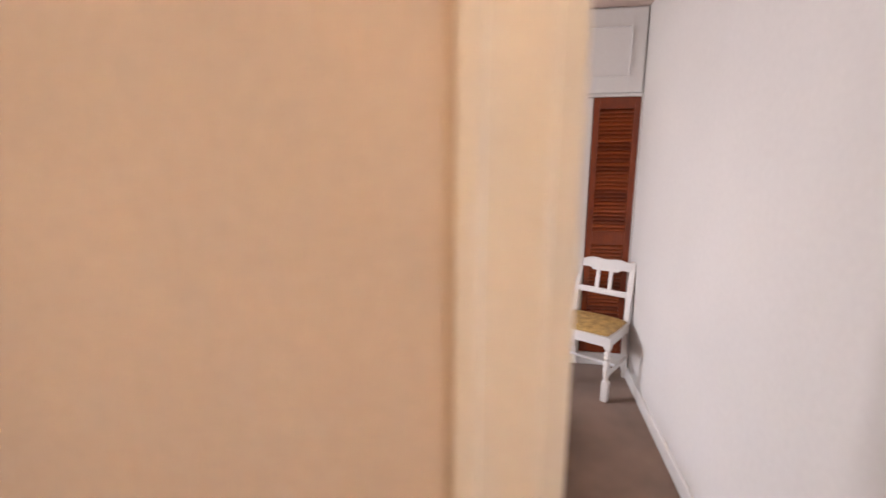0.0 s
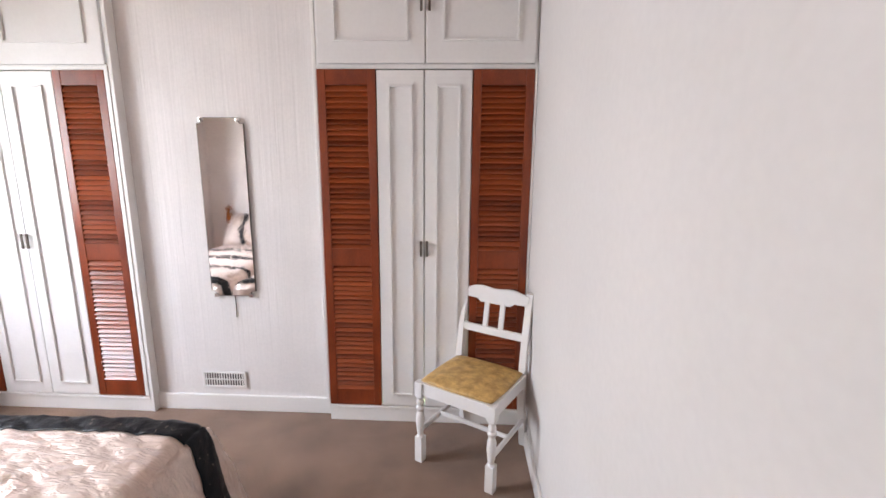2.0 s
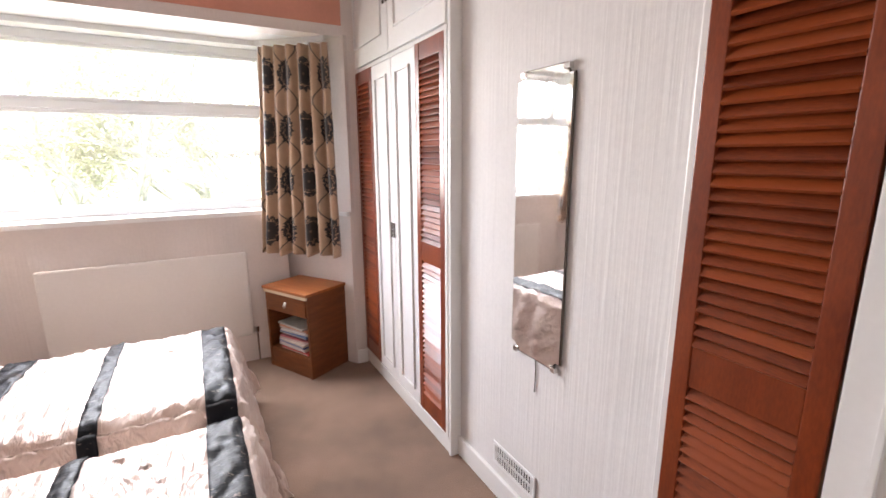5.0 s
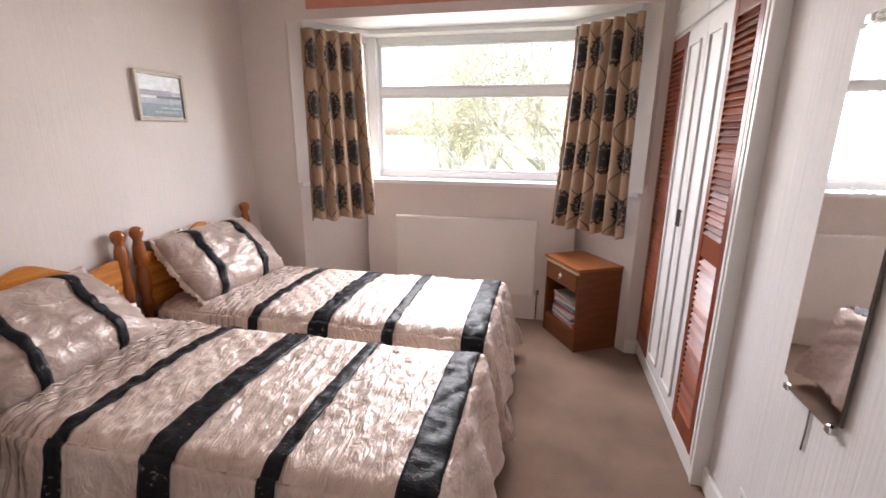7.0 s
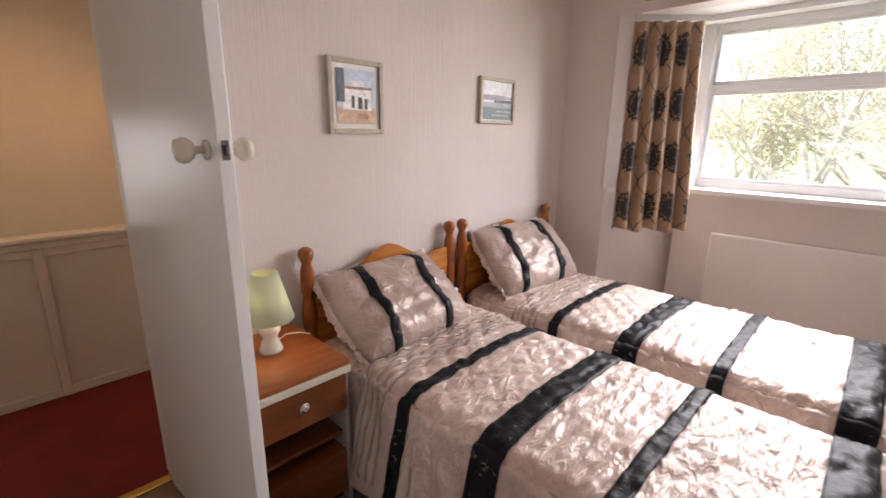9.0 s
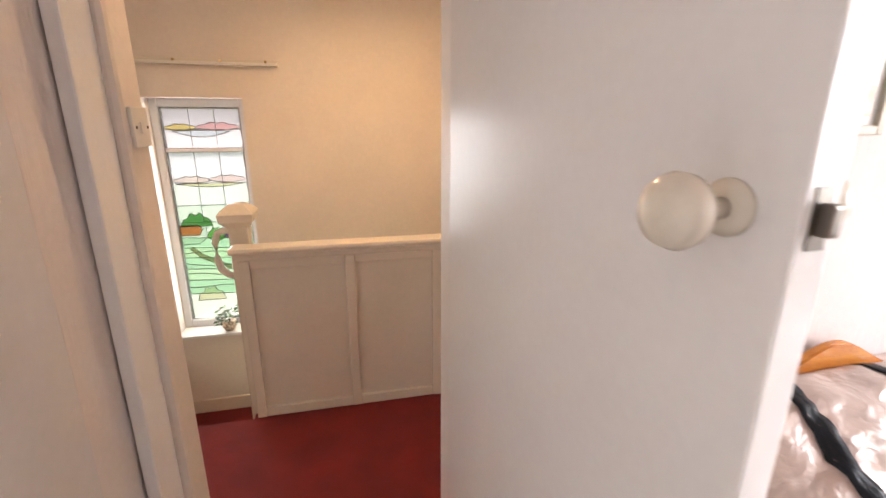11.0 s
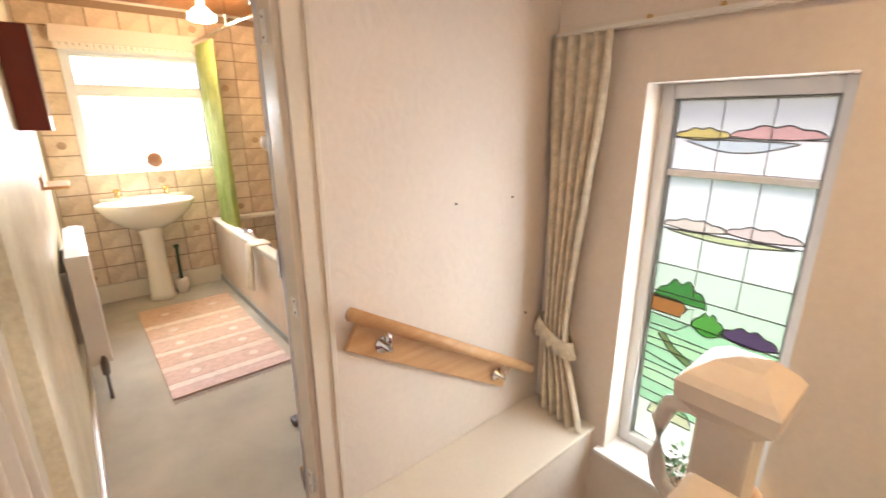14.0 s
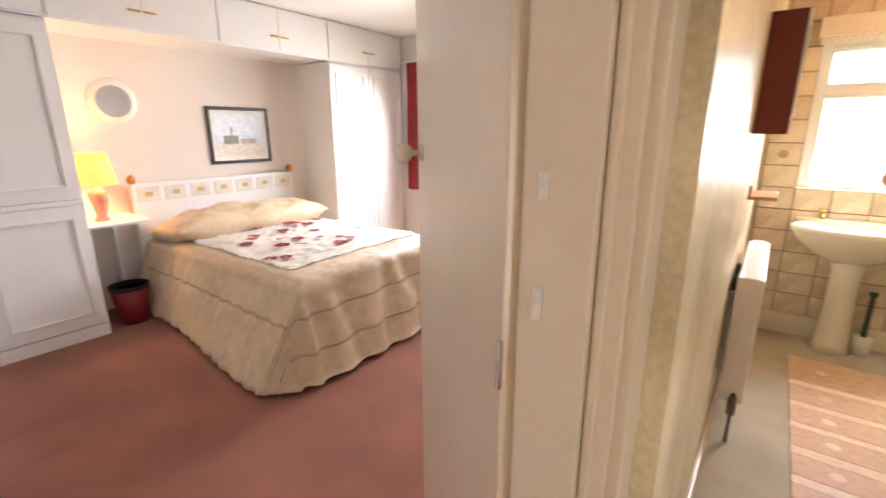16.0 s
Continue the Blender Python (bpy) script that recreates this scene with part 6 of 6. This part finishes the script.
def tall_unit(x0, x1, doors, label):
    u = thing("fitted_wardrobe", pose(x0, 3.95, 0), label, "wardrobe", "white fitted wardrobes")
    w = (x1 - x0) / doors
    part("carcass", cube(0, 0.02, 0.0, x1 - x0, 0.549, 2.12, 0.003), WHITE, u)
    part("plinth", cube(0.0, 0.005, 0, x1 - x0, 0.019, 0.09), WHITE, u)
    for i in range(doors):
        panel_door(u, i * w, (i + 1) * w, 0.1, 0.96, 0.07).location.y = 0.012
        panel_door(u, i * w, (i + 1) * w, 1.0, 2.1, 0.07).location.y = 0.012
        part("joint_rail", cube(i * w + 0.004, 0.001, 0.965, (i + 1) * w - 0.004, 0.019, 0.995), WHITE, u)
    return u


tall_unit(1.135, 2.30, 2, "white panelled fitted wardrobe beside the double bed")
tall_unit(4.5, 5.58, 2, "white panelled fitted wardrobe by the red curtain")
for x0, x1 in ((1.135, 2.299), (2.301, 3.39), (3.392, 4.498), (4.5, 5.58)):
    c = thing("overhead_cupboard", pose(x0, 3.95, 2.125), "white overhead bridging cupboard", "cupboard", "bridging cupboards")
    part("carcass", cube(0, 0.01, 0, x1 - x0, 0.549, H - 2.13), WHITE, c)
    h2 = (x1 - x0) / 2
    for a, b, hx in ((0.004, h2, h2 - 0.05), (h2, x1 - x0 - 0.004, h2 + 0.05)):
        d = part("cupboard_door", cube(a + 0.002, -0.008, 0.012, b - 0.002, 0.009, H - 2.14, 0.002), WHITE, c)
        part("handle", cube(hx - 0.04, -0.022, 0.12, hx + 0.04, -0.009, 0.135, 0.003), BRASS, d, "small brass handle")
bt = thing("bedside_table", pose(2.305, 4.0, 0.17), "white bedside shelf table", "table")
part("tabletop", cube(0, 0.0, 0.60, 0.40, 0.495, 0.62, 0.004), WHITE, bt)
part("support", cube(0.0, 0.3, -0.17, 0.02, 0.49, 0.60), WHITE, bt)
part("support", cube(0.26, 0.4, -0.17, 0.28, 0.49, 0.60), WHITE, bt)
tl = thing("table_lamp", pose(2.46, 4.22, 0.79), "lit bedside lamp with an amber shade and pink base", "lamp")
part("base", lathe([(0.05, 0), (0.05, 0.01), (0.035, 0.04), (0.06, 0.16), (0.065, 0.21), (0.02, 0.24), (0.012, 0.28)], 24), mat("pink_ceramic", (0.55, 0.25, 0.18), 0.3), tl, "", True)
bm = lathe([(0.14, 0.27), (0.095, 0.50)], 30)
bmesh.ops.delete(bm, geom=[f for f in bm.faces if len(f.verts) > 4], context="FACES_ONLY")
AMBER = glow("lit_amber_shade", (1.0, 0.48, 0.10), 0.025, (0.75, 0.45, 0.15))
part("shade", bm, AMBER, tl, "glowing amber fabric shade", True).modifiers.new("thickness", "SOLIDIFY").thickness = 0.003
wb = thing("waste_bin", pose(2.50, 4.08, 0), "red waste bin with a dark liner", "bin")
bm = lathe([(0.10, 0), (0.13, 0.28), (0.122, 0.28), (0.095, 0.02)], 26)
part("body", bm, mat("red_plastic", (0.20, 0.012, 0.015), 0.4), wb, "", True)
part("rim", lathe([(0.132, 0.27), (0.134, 0.30), (0.12, 0.30), (0.12, 0.27)], 26), DARK, wb, "dark bin liner rim", True)
mr = thing("wall_mirror", pose(2.755, 4.498, 1.67), "round scalloped wall mirror above the bedside table", "mirror")
part("rim", lathe([(0.165, 0), (0.175, 0.006), (0.135, 0.018)], 16, pose(0, 0, 0, 90, 0, 0)), PLASTIC, mr)
part("mirror_glass", lathe([(0.122, 0.0185), (0.122, 0.0205)], 32, pose(0, 0, 0, 90, 0, 0)), MIRROR, mr)
picture(0, 0, 1.135, 1.665, 0.63, pose(3.785, 4.498, 1.135, 0, 0, 180), "black framed harbour watercolour above the double bed", mat("black_frame", (0.02, 0.02, 0.022), 0.35), 0.02,
        [(0.60, 0.62, 0.66), (0, 0, 1, 0.35, (0.56, 0.50, 0.42)), (0, 0.35, 1, 0.5, (0.50, 0.56, 0.62)), (0.55, 0.3, 0.85, 0.5, (0.16, 0.16, 0.14)), (0.2, 0.3, 0.5, 0.42, (0.34, 0.28, 0.24)), (0.66, 0.45, 0.7, 0.7, (0.2, 0.18, 0.16))], border=0.03, mount=0.035)
curtain("curtain", [(5.54, 3.84), (5.54, 3.58)], 0.74, 2.2, 5, 0.028, mat("red_curtain", (0.28, 0.010, 0.014), 0.6, 0.25, 25, 120, 0.2, sheen=0.3), "dark red curtain at the second bedroom window", lambda t: (0.9 + 0.2 * t, 0.5 + 0.05 * t), 1.6)
cp = thing("curtain_pole", pose(0, 0, 0), "white curtain pole in the second bedroom", "curtain pole")
part("pole", tube([(5.54, 1.8, 2.21), (5.54, 3.92, 2.21)], 0.012), WHITE, cp)

# ---- outside the windows ----
# bark and leaf are paled so their colour carries the bright haze outside
BARK = mat("hazed_bark", (0.42, 0.40, 0.35), 0.9, 0.3, 6, 60, 0.6)
LEAF = mat("hazed_leaf", (0.36, 0.37, 0.25), 0.6, 0.3, 1.5, 20, 0.1)


def tree(x, y, height, seed, label, leafy=1.0):
    rnd = random.Random(seed)
    t = thing("garden_tree", pose(x, y, -2.75), label, "tree", "garden trees")
    wood_bm, leaf_bm = bmesh.new(), bmesh.new()

    def limb(p, d, length, r, depth):
        pts, q = [p.copy()], p.copy()
        for i in range(4):
            d = (d + Vector((rnd.uniform(-1, 1), rnd.uniform(-1, 1), rnd.uniform(-0.3, 0.6))) * 0.22).normalized()
            q = q + d * length / 4
            pts.append(q.copy())
        rings = []
        for i, c in enumerate(pts):
            rr = r * (1 - 0.6 * i / 4)
            s = d.cross(Vector((0.3, 0.5, 0.8))).normalized()
            u = s.cross(d)
            rings.append([wood_bm.verts.new(c + rr * (math.cos(a) * s + math.sin(a) * u)) for a in (2 * math.pi * k / 5 for k in range(5))])
        for a, b in zip(rings, rings[1:]):
            for i in range(5):
                wood_bm.faces.new((a[i], a[(i + 1) % 5], b[(i + 1) % 5], b[i]))
        if depth:
            for i in range(4 if depth > 1 else 5):
                nd = (d + Vector((rnd.uniform(-1, 1), rnd.uniform(-1, 1), rnd.uniform(-0.4, 0.7))) * 0.9).normalized()
                limb(pts[rnd.choice((2, 3, 4))], nd, length * rnd.uniform(0.55, 0.75), r * 0.45, depth - 1)
        if depth < 2:
            for c in pts[1:]:
                for k in range(int(11 * leafy)):
                    o = c + Vector([rnd.gauss(0, 0.34) for _ in range(3)])
                    m = Matrix.Translation(o) @ Euler([rnd.uniform(0, 6.28) for _ in range(3)]).to_matrix().to_4x4()
                    s = rnd.uniform(0.018, 0.045)
                    leaf_bm.faces.new([leaf_bm.verts.new(m @ Vector(v)) for v in ((0, -s, 0), (s * 0.6, 0, 0.01), (0, s, 0), (-s * 0.6, 0, 0.01))])

    limb(Vector((0, 0, 0)), Vector((0, 0, 1)), height * 0.45, height * 0.022, 4)
    part("trunk", wood_bm, BARK, t)
    part("crown", leaf_bm, LEAF, t)


tree(-10.5, 3.6, 9.0, 3, "bare-limbed garden tree with sparse spring leaves", 0.35)
tree(-15.0, -0.5, 8.0, 5, "spreading garden tree with fresh leaves", 1.0)
tree(-16.0, 9.5, 7.0, 8, "leafy garden tree beyond the lawn", 1.3)
tree(-12.5, 1.2, 9.0, 21, "twiggy garden tree outside the bay", 0.4)
tree(-13.5, 6.6, 9.0, 33, "twiggy garden tree near the shed", 0.4)
tree(-19.0, 4.0, 9.0, 12, "tall pale garden tree", 0.9)
tree(-11.5, 5.2, 8.5, 41, "twiggy garden tree by the lawn", 0.5)
tree(-15.5, 3.0, 9.5, 52, "spreading pale garden tree with fresh leaves", 0.8)
tree(-17.5, 7.0, 9.0, 63, "pale spring tree behind the lawn", 0.9)
tree(-14.0, -4.0, 9.0, 74, "twiggy garden tree beyond the hedge", 0.6)
hd = bmesh.new()
rnd = random.Random(2)
for i in range(5200):
    o = Vector((-22 + rnd.gauss(0, 0.5), rnd.uniform(-22, 30), -2.75 + abs(rnd.gauss(0.7, 0.5))))
    m = Matrix.Translation(o) @ Euler([rnd.uniform(0, 6.28) for _ in range(3)]).to_matrix().to_4x4()
    s = rnd.uniform(0.12, 0.28)
    hd.faces.new([hd.verts.new(m @ Vector(v)) for v in ((0, -s, 0), (s * 0.6, 0, 0.02), (0, s, 0), (-s * 0.6, 0, 0.02))])
tagged(part("hedge", hd, mat("hedge_leaf", (0.05, 0.085, 0.025), 0.6, 0.3, 1, 15, 0.1)), "leafy green hedge along the garden", "hedge", kind="stuff")
sd = thing("garden_shed", pose(-13.0, 5.6, -2.75, 0, 0, 15), "small dark garden shed with a felt roof", "shed")
part("walls", cube(-0.9, -0.7, 0, 0.9, 0.7, 1.7), mat("dark_shed_boards", (0.05, 0.05, 0.055), 0.8, 0.3), sd)
part("roof", cube(-1.0, -0.8, 1.7, 1.0, 0.8, 1.8, 0.03), DARK, sd)

# ---- wall tiles, built last ----
wall_w, wall_r = bpy.data.objects["wall_bath_window"], bpy.data.objects["wall_bath_right"]


def tile_mesh(w, h, turn):
    bm = cube(-w / 2 + 0.004, -0.008, -h / 2 + 0.004, w / 2 - 0.004, 0, h / 2 - 0.004)
    bm.transform(pose(0, 0, 0, 0, 0, turn))
    me = bpy.data.meshes.new("tile")
    bm.normal_update(), bm.to_mesh(me), bm.free()
    me.materials.append(TILE)
    return me


part("grout_bed", wall_mesh("y", -1.615, 0.262, 5.236, 5.24, 0.15, 2.3, [(-0.92, 0.06, 1.05, 1.99)]), GROUT, wall_w)
part("grout_bed", cube(4.0, -1.62, 0.6, 5.23, -1.616, 2.3), GROUT, wall_r)
ta, tb_ = tile_mesh(0.2, 0.15, -90), tile_mesh(0.2, 0.15, 180)
for r in range(14):
    z = 0.225 + 0.15 * r
    for c in range(9):
        y = 0.16 - 0.2 * c
        if -1.02 < y < 0.16 and 0.98 < z < 2.06:
            continue
        o = new("tile", ta)
        o.parent, o.location = wall_w, (5.236, y, z)
        if (r * 3 + c * 2) % 7 == 0:
            part("tile_motif", lathe([(0.03, 0.0085), (0.03, 0.0092)], 8, pose(5.236, y, z, 0, -90, 0)), MOTIF, wall_w)
    if z > 0.62:
        for c in range(6):
            o = new("tile", tb_)
            o.parent, o.location = wall_r, (5.12 - 0.2 * c, -1.616, z)
structure("baseboard_9", cube(5.222, -0.84, -0.004, 5.239, 0.26, 0.148, 0.004), CERAMIC, "cream tiled skirting in the bathroom", "skirting board")
